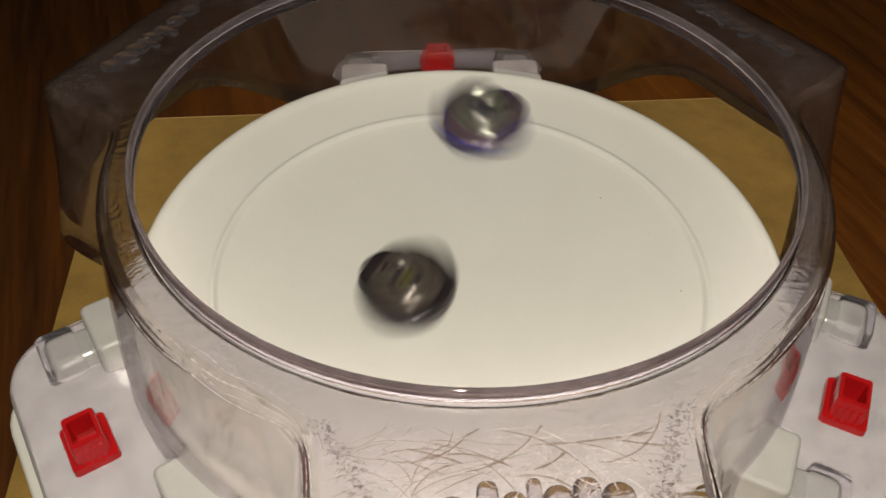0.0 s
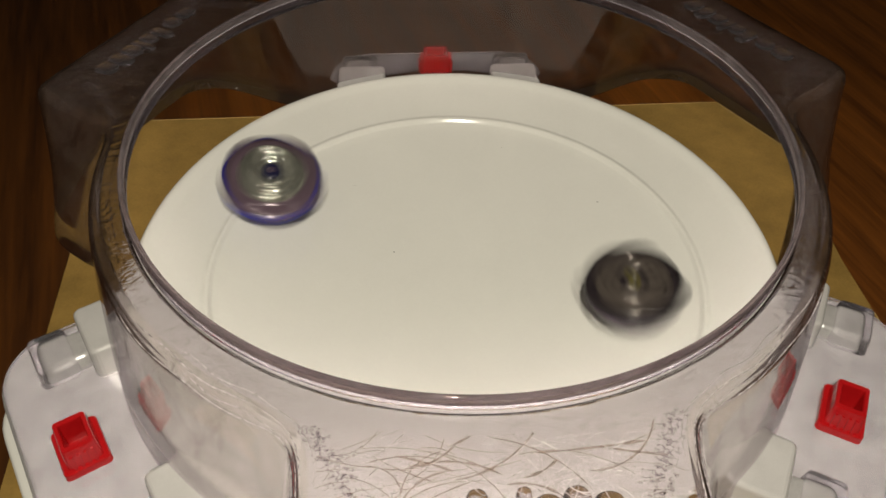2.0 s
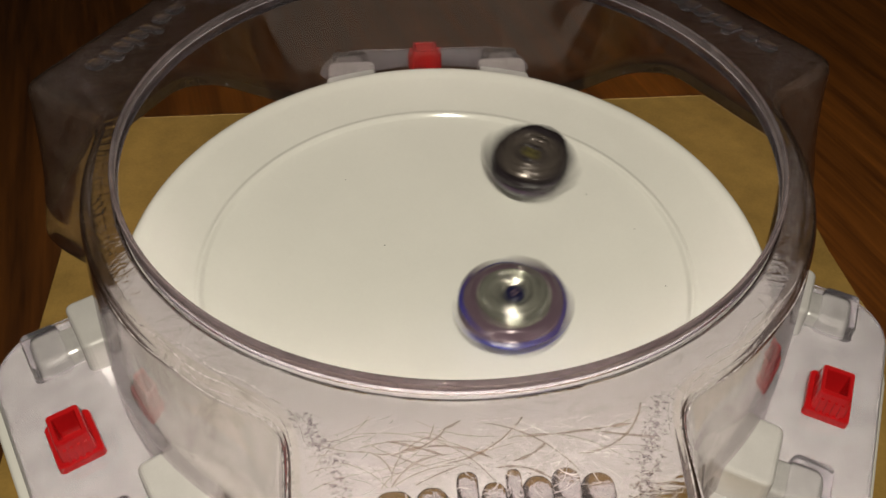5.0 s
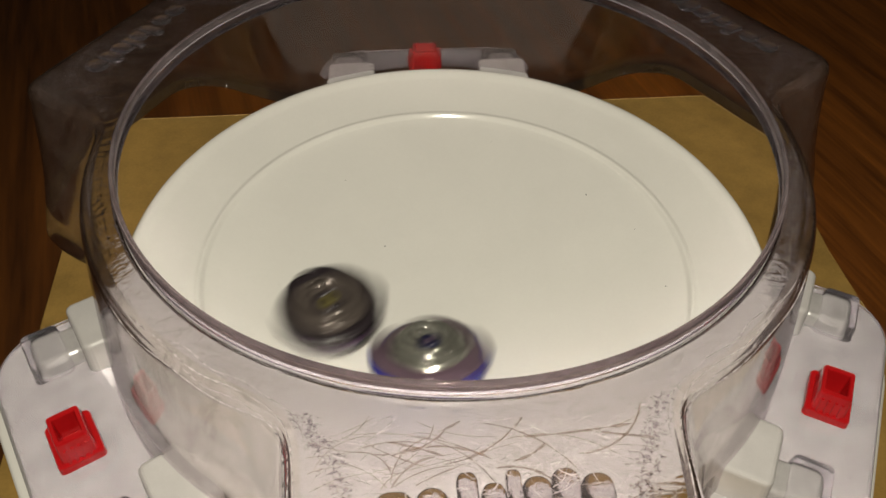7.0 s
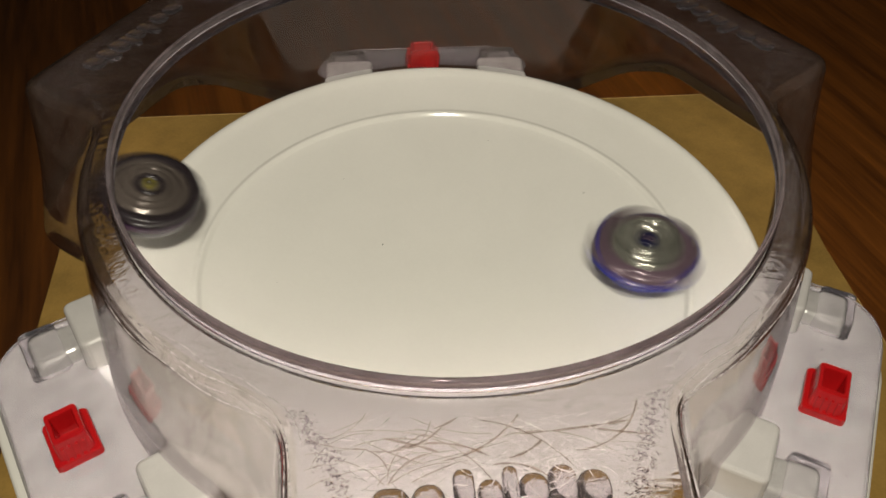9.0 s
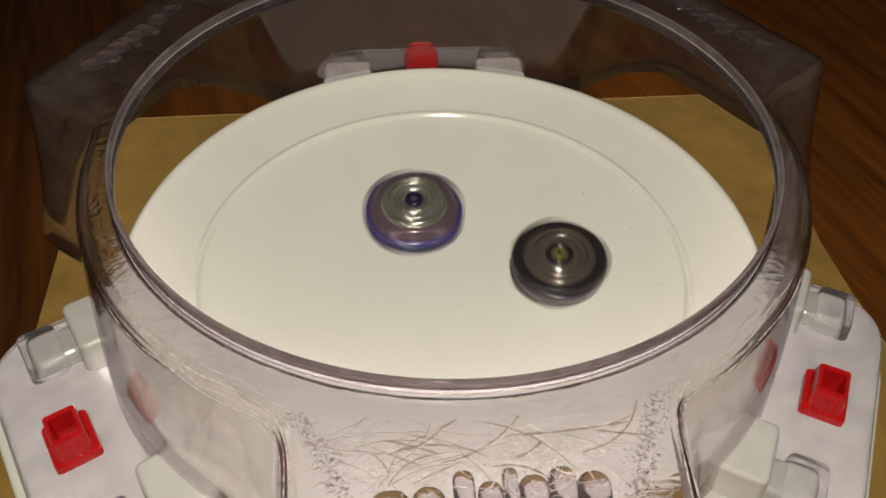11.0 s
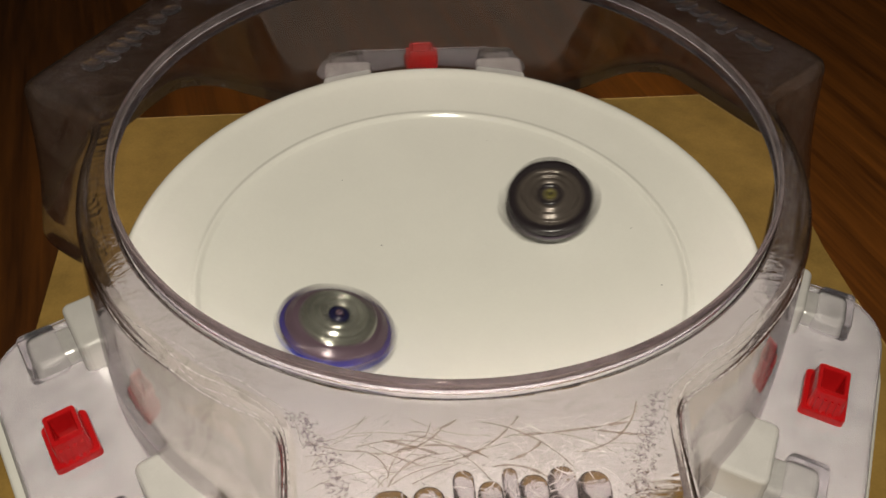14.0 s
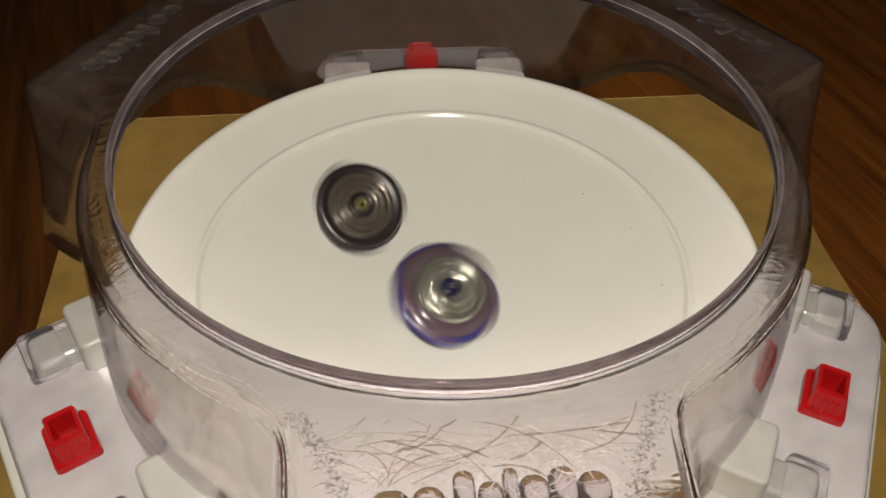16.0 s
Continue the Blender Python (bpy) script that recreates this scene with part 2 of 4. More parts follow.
PADS = (90, 210, 330)


def wrap(a):
    return (a + 180) % 360 - 180


def ease(x, a, b):
    t = min(1, max(0, (x - a) / (b - a)))
    return t * t * (3 - 2 * t)


def lobed(d, front, side, pad):
    """Plan radius at d degrees from a lobe's middle: a flat front, two straight sides, and round over the pads."""
    flat, flank = front / math.cos(radians(min(d, 60))), side / math.sin(radians(max(d, 2)))
    lobe = (flat ** -14 + flank ** -14) ** (-1 / 14)
    return (lobe ** 20 + pad ** 20) ** (1 / 20)


def brim_edge(a):
    """Plan radius of the cover's outer wall just below the shelf, at azimuth a (degrees from the stadium's own axis)."""
    return lobed(min(abs(wrap(a - c)) for c in (30, 150, 270)), 0.2000, 0.0630, 0.1580)


def wall_foot(a):
    """Radius and height of the cover wall's lower edge: an arch under each lobe."""
    d = min(abs(wrap(a - c)) for c in (30, 150, 270))
    return lobed(d, 0.2035, 0.0830, 0.1680), 0.054 - 0.021 * ease(d, 9, 26)


def rim(a, r):
    return Vector((r * math.cos(radians(a)), r * math.sin(radians(a)), 0))


def shoulder(a):
    """The wall's outer point in plan, the way out of it, and the radius of the fold between shelf and wall."""
    e = brim_edge(a)
    along = rim(a + 0.15, brim_edge(a + 0.15)) - rim(a - 0.15, brim_edge(a - 0.15))
    return rim(a, e), Vector((along.y, -along.x, 0)).normalized(), min(0.0075, e - 0.1492)


def cover(parent):
    turns, a = [], 0.0
    while a < 359.9:
        turns.append(a)
        a += 0.25 if 13 <= min(abs(wrap(a - c)) for c in (30, 150, 270)) < 33 else 1.25
    n = len(turns)
    bm = bmesh.new()
    rows = []
    for a in turns:
        foot_r, foot_z = wall_foot(a)
        edge, out, fold = shoulder(a)
        inner, foot = edge - out * fold, rim(a, foot_r)
        b = math.degrees(math.atan2(inner.y, inner.x))
        start = rim(b, 0.1475)
        prof = [(rim(b, 0.1426), 0.1193), (rim(b, 0.1444), 0.1190), (start, 0.1187)]
        for s, z in ((0.25, 0.1184), (0.5, 0.1182), (0.75, 0.1180), (1.0, 0.1178)):
            prof.append((start.lerp(inner, s), z))
        for q, bead in ((9, 0), (15, 0.0001), (21, 0), (30, 0), (40, 0), (47, 0.00012), (54, 0), (65, 0), (78, 0), (90, 0)):
            sq, cq = math.sin(radians(q)), math.cos(radians(q))
            prof.append((inner + out * (fold + bead) * sq, 0.1178 - fold * (1 - cq) + bead * cq))
        low = prof[-1][1]
        for s in (0.12, 0.3, 0.5, 0.75, 1.0):
            prof.append((edge.lerp(foot, 1.35 * s - 0.35 * s * s), low + (foot_z - low) * s))
        rows.append([bm.verts.new((p.x, p.y, z)) for p, z in prof])
    for k in range(n):
        p, q = rows[k], rows[(k + 1) % n]
        for i in range(len(p) - 1):
            bm.faces.new((p[i], q[i], q[i + 1], p[i + 1])).material_index = int(i > 7)
    ob = part("cover", bm, CLEAR, parent, "scuffed clear plastic cover with three wide lobes")
    ob.data.materials.append(SIDE)
    s = ob.modifiers.new("thickness", "SOLIDIFY")
    s.thickness, s.offset = 0.0016, -1
    lip = part("lip", lathe([(0.1405, 0.1243), (0.1402, 0.1270), (0.1406, 0.1280), (0.1414, 0.1283), (0.1422, 0.1279), (0.1426, 0.1268), (0.1424, 0.1243), (0.1405, 0.1243)], 192), LIP, ob, "clear rounded lip with its dark reflection put in as brown tint")
    ring = part("ring", lathe([(0.1409, 0.1190), (0.1408, 0.1241), (0.1421, 0.1241), (0.1425, 0.1218), (0.1424, 0.1190), (0.1409, 0.1190)], 192), RINGM, ob, "lavender-tinted clear round band")
    lip.visible_shadow = False
    ob.visible_shadow = ring.visible_shadow = False
    return ob


def stadium():
    base = new("toy_stadium")
    base.matrix_world = pose(0, 0, 0, 0, 0, TURN)
    tagged(base, "white plastic toy arena with clear cover and red clips", "toy arena")
    prof = [(0.0, 0.019)]
    for k in range(1, 25):
        r = 0.122 * k / 24
        prof.append((r, 0.019 + 0.017 * (r / 0.122) ** 2.2))
    prof += [(0.1230, 0.0366), (0.1238, 0.0380), (0.1247, 0.0389), (0.1257, 0.0389), (0.1268, 0.0384), (0.1280, 0.0386), (0.135, 0.0411), (0.143, 0.0438), (0.150, 0.0462), (0.1525, 0.0474), (0.1545, 0.0490), (0.1565, 0.0497), (0.1585, 0.0493), (0.1600, 0.0478), (0.1602, 0.044), (0.158, 0.040), (0.156, 0.02), (0.154, 0.002), (0.15, 0.0), (0.0, 0.0)]
    part("bowl", lathe(prof, 192), WHITE, base, "glossy white plastic bowl with a raised inner ring")
    for az in PADS:
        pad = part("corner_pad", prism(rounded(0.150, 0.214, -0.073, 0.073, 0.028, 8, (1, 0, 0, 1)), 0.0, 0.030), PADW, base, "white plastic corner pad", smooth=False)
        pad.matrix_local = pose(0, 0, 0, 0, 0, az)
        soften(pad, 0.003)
        foot = part("foot_plate", prism(rounded(0.150, 0.2215, -0.075, 0.075, 0.03, 8, (1, 0, 0, 1)), 0.0, 0.009, 0.02), WHITE, pad, smooth=False)
        soften(foot, 0.002)
        for s in (-1, 1):
            v0, v1 = sorted((s * 0.033, s * 0.066))
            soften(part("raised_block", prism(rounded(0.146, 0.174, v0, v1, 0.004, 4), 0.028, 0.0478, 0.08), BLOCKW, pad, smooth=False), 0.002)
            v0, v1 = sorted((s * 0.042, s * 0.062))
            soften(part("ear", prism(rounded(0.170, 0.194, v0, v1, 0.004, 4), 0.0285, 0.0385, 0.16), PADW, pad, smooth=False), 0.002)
            v0, v1 = sorted((s * 0.0385, s * 0.0645))
            hump = soften(part("clear_hump", prism(rounded(0.1785, 0.1965, v0, v1, 0.003, 4), 0.0318, 0.0415, 0.1), FLANGE, pad, smooth=False), 0.0012)
            hump.visible_shadow = False
        fl = part("cover_flange", prism(rounded(0.166, 0.212, -0.0715, 0.0715, 0.027, 8, (1, 0, 0, 1)), 0.0304, 0.0322), FLANGE, base, "clear plastic flange on the pad", smooth=False)
        fl.visible_shadow = False
        fl.matrix_local = pose(0, 0, 0, 0, 0, az)
        clip(base, az)
    cov = cover(base)
    emblem(cov)
    scuffs(cov)
    glints_and_scratches(cov)


def clip(base, az):
    """A red locking clip: a foot plate with an open, ribbed, square socket."""
    bm = bmesh.new()
    plate = rounded(-0.0097, 0.0097, -0.0122, 0.0122, 0.002, 3)
    hole = rounded(-0.0044, 0.0044, -0.0056, 0.0056, 0.0008, 3)
    rows = []
    for pts, z, size in ((plate, 0.0, 1.0), (plate, 0.0034, 0.985), (plate, 0.0042, 0.95), (hole, 0.0042, 0.98), (hole, 0.0008, 0.98)):
        rows.append([bm.verts.new((x * size, y * size, z)) for x, y in pts])
    for p, q in zip(rows, rows[1:]):
        for k in range(len(p)):
            bm.faces.new((p[k], p[(k + 1) % len(p)], q[(k + 1) % len(p)], q[k]))
    bm.faces.new(rows[-1])
    foot = part("locking_clip", bm, RED, base, "glossy red plastic clip with open square socket", smooth=False)
    foot.matrix_local = pose(0, 0, 0, 0, 0, az) @ pose(0.1902, 0, 0.0323)
    bm = bmesh.new()
    o = rounded(-0.0068, 0.0068, -0.0082, 0.0082, 0.0014, 3)
    i = rounded(-0.0044, 0.0044, -0.0056, 0.0056, 0.0008, 3)
    rows = []
    for pts, z, su, sv in ((o, 0.0038, 1.08, 1.26), (o, 0.0136, 0.98, 1.0), (o, 0.0144, 0.94, 0.95), (i, 0.0144, 1.12, 1.12), (i, 0.0138, 1.04, 1.04), (i, 0.0036, 0.95, 0.95)):
        rows.append([bm.verts.new((x * su, y * sv, z)) for x, y in pts])
    n = len(o)
    for p, q in zip(rows, rows[1:]):
        for k in range(n):
            bm.faces.new((p[k], p[(k + 1) % n], q[(k + 1) % n], q[k]))
    part("socket", bm, RED, foot, smooth=False)
    for side in (-1, 1):
        for k in range(4):
            u = -0.0042 + 0.0028 * k
            rb = part("rib", prism([(u - 0.0006, -0.0010), (u + 0.0006, -0.0010), (u + 0.0006, 0.0012), (u - 0.0006, 0.0012)] if side > 0 else [(u - 0.0006, -0.0012), (u + 0.0006, -0.0012), (u + 0.0006, 0.0010), (u - 0.0006, 0.0010)], 0.0, 0.0070), RED, foot, smooth=False)
            rb.matrix_local = pose(0, side * 0.0104, 0.0042, side * 12, 0, 0)


def emblem(cov):
    """Raised plump bars in place of the lettering on each lobe, with a row of moulded drops along both sides of it."""
    bars = ((-0.0300, 0.0115, 0.0095), (-0.0190, 0.0100, 0.0100), (-0.0085, 0.0065, 0.0145), (-0.0010, 0.0075, 0.0105), (0.0052, 0.0046, 0.0145), (0.0118, 0.0090, 0.0118), (0.0205, 0.0085, 0.0140), (0.0295, 0.0100, 0.0118))
    for az in (30, 150, 270):
        for v, wide, tall in bars:
            bm = bmesh.new()
            rows = []
            for lev, size in ((0.0, 1.0), (0.0018, 0.985), (0.0028, 0.94), (0.0034, 0.86), (0.0037, 0.72), (0.0036, 0.52), (0.0031, 0.38), (0.0030, 0.2)):
                rows.append([bm.verts.new((x * size, y * size, lev * (1 if az == 270 else 0.3))) for x, y in rounded(-tall / 2, tall / 2, -wide / 2, wide / 2, min(wide, tall) * 0.46, 6)])
            for p, q in zip(rows, rows[1:]):
                for j in range(len(p)):
                    bm.faces.new((p[j], p[(j + 1) % len(p)], q[(j + 1) % len(p)], q[j]))
            bm.faces.new(rows[-1])
            bm.faces.new(rows[0][::-1])
            ob = part("letter_bar", bm, LETTER, cov)
            ob.visible_shadow = False
            ob.matrix_local = pose(0, 0, 0, 0, 0, az) @ pose(0.1818 - tall * 0.5, v, 0.1178, 0, 1, 0)
        stipple(cov, az)


def stipple(cov, az):
    """Fine moulded drops that border the lobe's shelf on both sides."""
    rng = random.Random(az)
    bm = bmesh.new()
    for side in (-1, 1):
        for k in range(300):
            s = rng.random()
            u = 0.1425 + 0.041 * s
            v = side * (0.0530 - 0.012 * s + 0.006 * (1 - s) ** 3 + rng.gauss(0, 0.0022))
            size = rng.uniform(0.0002, 0.0005)
            m = pose(u, v, 0.1179, 0, 0, rng.uniform(-50, 50)) @ Matrix.Diagonal((size, size * rng.uniform(1.0, 2.4), size * 0.5, 1))
            bmesh.ops.create_icosphere(bm, subdivisions=1, radius=1, matrix=m)
    ob = part("stippled_border", bm, DROP, cov, "fine moulded drops in the clear plastic")
    tagged(ob, kind="stuff")
    ob.visible_shadow = False
    ob.matrix_local = pose(0, 0, 0, 0, 0, az)


def scuffs(cov):
    """Curved brown scuff marks rubbed into the shelf of the front lobe."""
    rng = random.Random(4)
    for k in range(40):
        v, u = rng.choice((rng.uniform(-0.054, 0.0), rng.uniform(-0.05, 0.034))), rng.uniform(0.150, 0.166)
        length, bend, lean = rng.uniform(0.012, 0.045), rng.uniform(-1.5, 1.5), rng.uniform(-0.35, 0.35)
        wide = rng.choice((0.0001, 0.00015, 0.00022, 0.0004))
        bm = bmesh.new()
        x, y, h = v, -u, lean + math.pi * (rng.random() < 0.5)
        rows, n = [], 18
        for i in range(n + 1):
            w = wide * min(1, 3 * math.sin(math.pi * (i + 0.5) / (n + 1))) * rng.uniform(0.5, 1.3)
            px, py = -math.sin(h) * w, math.cos(h) * w
            rr = math.hypot(x, y)
            if abs(x) > 0.056 or -y > 0.1705 or rr < 0.149:
                break
            z = 0.1182 + 0.0004 * ease(rr, 0.17, 0.149)
            rows.append((bm.verts.new((x + px, y + py, z)), bm.verts.new((x - px, y - py, z)), bm.verts.new((x, y, z + 0.00006))))
            x, y, h = x + math.cos(h) * length / n, y + math.sin(h) * length / n, h + bend / n
        if len(rows) < 4:
            bm.free()
            continue
        for p, q in zip(rows, rows[1:]):
            bm.faces.new((p[0], q[0], q[2], p[2]))
            bm.faces.new((p[2], q[2], q[1], p[1]))
            bm.faces.new((p[1], q[1], q[0], p[0]))
        ob = part("scuff_mark", bm, SCUFF, cov, "brown curved scuff mark")
        ob.visible_shadow = False


def ribbon(bm, pts, wide, rng):
    """A thin raised streak along points, with an uneven width."""
    rows = []
    for k, p in enumerate(pts):
        q = pts[min(k + 1, len(pts) - 1)] - pts[max(k - 1, 0)]
        side = Vector((-q.y, q.x, 0)).normalized() * wide * rng.uniform(0.3, 1.2) * min(1, 4 * math.sin(math.pi * (k + 0.5) / len(pts)))
        rows.append([bm.verts.new(p + side), bm.verts.new(p + Vector((0, 0, wide * 0.4))), bm.verts.new(p - side)])
    for u, v in zip(rows, rows[1:]):
        bm.faces.new((u[0], v[0], v[1], u[1]))
        bm.faces.new((u[1], v[1], v[2], u[2]))
        bm.faces.new((u[2], v[2], v[0], u[0]))


def glints_and_scratches(cov):
    """Highlights along the front lobe's moulded fold, drawn as pale ribbons, and fine pale scratches on its shelf."""
    rng = random.Random(12)
    for side in (-1, 1):
        for q, d0, d1, wide in ((4, 21, 44, 0.00022), (30, 17, 52, 0.0003), (52, 18, 40, 0.0002), (70, 16, 56, 0.00026)):
            pts = []
            for k in range(70):
                edge, out, fold = shoulder(270 + side * (d0 + (d1 - d0) * k / 69))
                t = radians(q + 5 * math.sin(k * 0.23 + q))
                p = edge - out * fold * (1 - math.sin(t)) + out * 0.0001
                p.z = 0.1180 - fold * (1 - math.cos(t))
                pts.append(p)
            bm = bmesh.new()
            ribbon(bm, pts, wide, rng)
            part("fold_highlight", bm, PALE_STREAK, cov, "highlight along the fold drawn as a pale line").visible_shadow = False
    bm = bmesh.new()
    for k in range(150):
        u, v, h = rng.uniform(0.149, 0.176), rng.uniform(-0.050, 0.048), rng.gauss(0, 0.6)
        length, bend = rng.uniform(0.003, 0.014), rng.uniform(-1, 1)
        pts, p = [], Vector((v, -u, 0.1186))
        for i in range(7):
            if math.hypot(p.x, p.y) > 0.1485 and -p.y < 0.178:
                pts.append(p.copy())
            p += Vector((math.cos(h), math.sin(h), 0)) * length / 6
            h += bend / 6
        if len(pts) > 2:
            ribbon(bm, pts, rng.uniform(0.00007, 0.0002), rng)
    tagged(part("scratched_patch", bm, PALE_STREAK, cov, "fine pale scratches"), kind="stuff").visible_shadow = False


def bowl_floor(r):
    return 0.019 + 0.017 * (r / 0.122) ** 2.2


def dust():
    """Dark specks and fibres lying in the bowl and on the pads."""
    bm = bmesh.new()
    rng = random.Random(9)
    for x, y in ((0.026, 0.105), (0.059, 0.116), (-0.034, 0.024), (0.103, 0.03), (0.112, -0.013), (-0.086, -0.012), (-0.06, 0.07), (0.08, 0.06)):
        z = bowl_floor(math.hypot(x, y)) + 0.0002
        size = rng.uniform(0.00012, 0.0003)
        m = pose(x, y, z, 0, 0, rng.uniform(0, 360)) @ Matrix.Diagonal((size * rng.uniform(1, 3), size, size * 0.5, 1))
        bmesh.ops.create_icosphere(bm, subdivisions=1, radius=1, matrix=m)
    for x, y in ((-0.145, -0.083), (-0.138, -0.092), (-0.166, -0.112), (0.17, -0.118), (0.181, -0.052), (-0.187, -0.07)):
        size = rng.uniform(0.0002, 0.0004)
        m = pose(x, y, 0.0324, 0, 0, rng.uniform(0, 360)) @ Matrix.Diagonal((size * rng.uniform(1, 2), size, size * 0.5, 1))
        bmesh.ops.create_icosphere(bm, subdivisions=1, radius=1, matrix=m)
    ob = part("dust_specks", bm, D_BLACK, None, "tiny dark dust specks on the white bowl and pads")
    tagged(ob, category="dust", kind="stuff")


# ---- the spinning tops ----
def saw(a, n, depth, lean=0.75):
    p = (a * n / (2 * math.pi)) % 1
    w = p / lean if p < lean else (1 - p) / (1 - lean)
    return 1 - depth + depth * w


def facets(i, a):
    """Uneven sculpted relief of a crown, three times round."""
    p = (a * 3 / (2 * math.pi) + 0.17 * i) % 1
    return 0.0012 * (p - 0.5) + 0.0006 * math.sin(7 * a + 2 * i) if 0 < i < 11 else 0.0


def wings(a, n, depth, duty):
    """One for the wing, 1 - depth between the wings."""
    p = (a * n / (2 * math.pi)) % 1
    return 1 - depth * ease(p, duty * 0.8, duty * 1.2) * (1 - ease(p, 0.94, 1.0))


def blue_top():
    t = tagged(new("toy_spinner"), "spinning toy with silver grey layer, blue rim and navy centre", "spinning toy", "spinning toys")
    part("driver", lathe([(0, 0), (0.0018, 0.0002), (0.003, 0.002), (0.0062, 0.0035), (0.0078, 0.0048), (0.0080, 0.0105), (0.0095, 0.0120), (0.0105, 0.0135), (0.010, 0.0165), (0, 0.017)], 48, lambda i, a: saw(a, 8, 0.06, 0.5) if i in (4, 5) else 1, 1.1, None, 0.87), B_BLUE, t, "blue plastic tip")
    part("disc", lathe([(0.007, 0.0140), (0.0125, 0.0144), (0.0150, 0.0158), (0.0152, 0.0178), (0.009, 0.0185)], 64, lambda i, a: saw(a, 6, 0.05, 0.5), 1.1, None, 0.87), METAL, t, "steel weight disc")
    part("rim_layer", lathe([(0.008, 0.0172), (0.0150, 0.0178), (0.0205, 0.0196), (0.0243, 0.0213), (0.0256, 0.0232), (0.0251, 0.0243), (0.015, 0.0245)], 96, lambda i, a: wings(a, 4, 0.08, 0.55) if i in (2, 3, 4, 5) else 1, 1.1, None, 0.87), B_BLUE, t, "blue outer rim")
    part("wing_layer", lathe([(0.015, 0.0246), (0.0249, 0.0246), (0.0254, 0.0252), (0.0243, 0.0264), (0.0220, 0.0276), (0.0185, 0.0288), (0.014, 0.0285)], 96, lambda i, a: wings(a, 4, 0.14, 0.46) if i in (1, 2, 3, 4) else 1, 1.1, None, 0.87), B_RIM, t, "grey mauve winged layer")
    part("crown_layer", lathe([(0.0168, 0.0280), (0.0163, 0.0302), (0.0150, 0.0316), (0.0142, 0.0298), (0.0132, 0.0299), (0.0125, 0.0318), (0.0113, 0.0325), (0.0105, 0.0302), (0.0096, 0.0303), (0.0089, 0.0325), (0.0077, 0.0330), (0.0064, 0.0312), (0.0054, 0.0304), (0.0, 0.0304)], 96, lambda i, a: saw(a, 3, 0.12, 0.6) if i in (1, 2, 3, 5, 6) else 1, 1.1, facets, 0.87), B_SILVER, t, "silvery clear crown")
    part("chip", lathe([(0.0045, 0.0306), (0.0043, 0.0322), (0.0034, 0.0327), (0.0022, 0.0323), (0, 0.0322)], 32, None, 1.1, None, 0.87), B_NAVY, t, "navy blue centre chip")
    part("chip_emblem", lathe([(0.0019, 0.0321), (0.0017, 0.0327), (0.0010, 0.0328), (0.0008, 0.0323)], 24, lambda i, a: saw(a, 1, 0.35, 0.6), 1.1, None, 0.87), B_RIM, t, "pale emblem on the chip")
    return t


def dark_top():
    t = tagged(new("toy_spinner"), "black spinning toy with smoky layer and yellow centre", "spinning toy", "spinning toys")
    part("driver", lathe([(0, 0), (0.0012, 0.0002), (0.0022, 0.002), (0.0035, 0.0055), (0.0075, 0.0075), (0.0085, 0.0105), (0.0105, 0.0115), (0.010, 0.013), (0, 0.0135)], 48, None, 1.12), D_TIP, t, "pale clear plastic tip")
    part("disc", lathe([(0.009, 0.0115), (0.0180, 0.0118), (0.0192, 0.0132), (0.0190, 0.0152), (0.009, 0.0156)], 64, lambda i, a: saw(a, 5, 0.05, 0.5), 1.12), METAL, t, "steel weight disc")
    part("rim_layer", lathe([(0.010, 0.0152), (0.0190, 0.0155), (0.0210, 0.0178), (0.0214, 0.0196), (0.0212, 0.0208)], 96, lambda i, a: saw(a, 3, 0.06) if i in (2, 3, 4) else 1, 1.12), D_PURPLE, t, "dark purple lower rim")
    part("black_layer", lathe([(0.015, 0.0205), (0.0225, 0.0208), (0.0236, 0.0226), (0.0226, 0.0242), (0.0198, 0.0250), (0.0180, 0.0246), (0.0150, 0.0238)], 96, lambda i, a: wings(a, 3, 0.10, 0.22) if i in (1, 2, 3) else 1, 1.12), D_BLACK, t, "black outer layer")
    part("crown_layer", lathe([(0.0164, 0.0238), (0.0159, 0.0255), (0.0148, 0.0260), (0.0140, 0.0246), (0.0129, 0.0247), (0.0120, 0.0260), (0.0110, 0.0262), (0.0103, 0.0250), (0.0094, 0.0252), (0.0085, 0.0264), (0.0074, 0.0266), (0.0063, 0.0254), (0.0046, 0.0252), (0, 0.0252)], 96, lambda i, a: saw(a, 3, 0.1, 0.6) if i in (1, 2, 3, 5, 6) else 1, 1.12, lambda i, a: 0.2 * facets(i, a)), D_GREY, t, "smoky dark grey crown")
    part("collar", lathe([(0.0062, 0.0252), (0.0060, 0.0262), (0.0048, 0.0264), (0.0040, 0.0256)], 32, None, 1.12), D_BLACK, t, "black collar round the chip")
    part("chip", lathe([(0.0027, 0.0250), (0.0026, 0.0266), (0.0022, 0.0270), (0.0016, 0.0264), (0, 0.0263)], 32, None, 1.12), D_GOLD, t, "yellow centre chip")
    part("chip_centre", lathe([(0.0013, 0.0262), (0.0012, 0.0270), (0, 0.0271)], 24, lambda i, a: saw(a, 1, 0.4, 0.6), 1.12), D_BLACK, t, "black centre dot")
    return t


room()
cardboard()
stadium()
dust()
BLUE_TOP = blue_top()
DARK_TOP = dark_top()


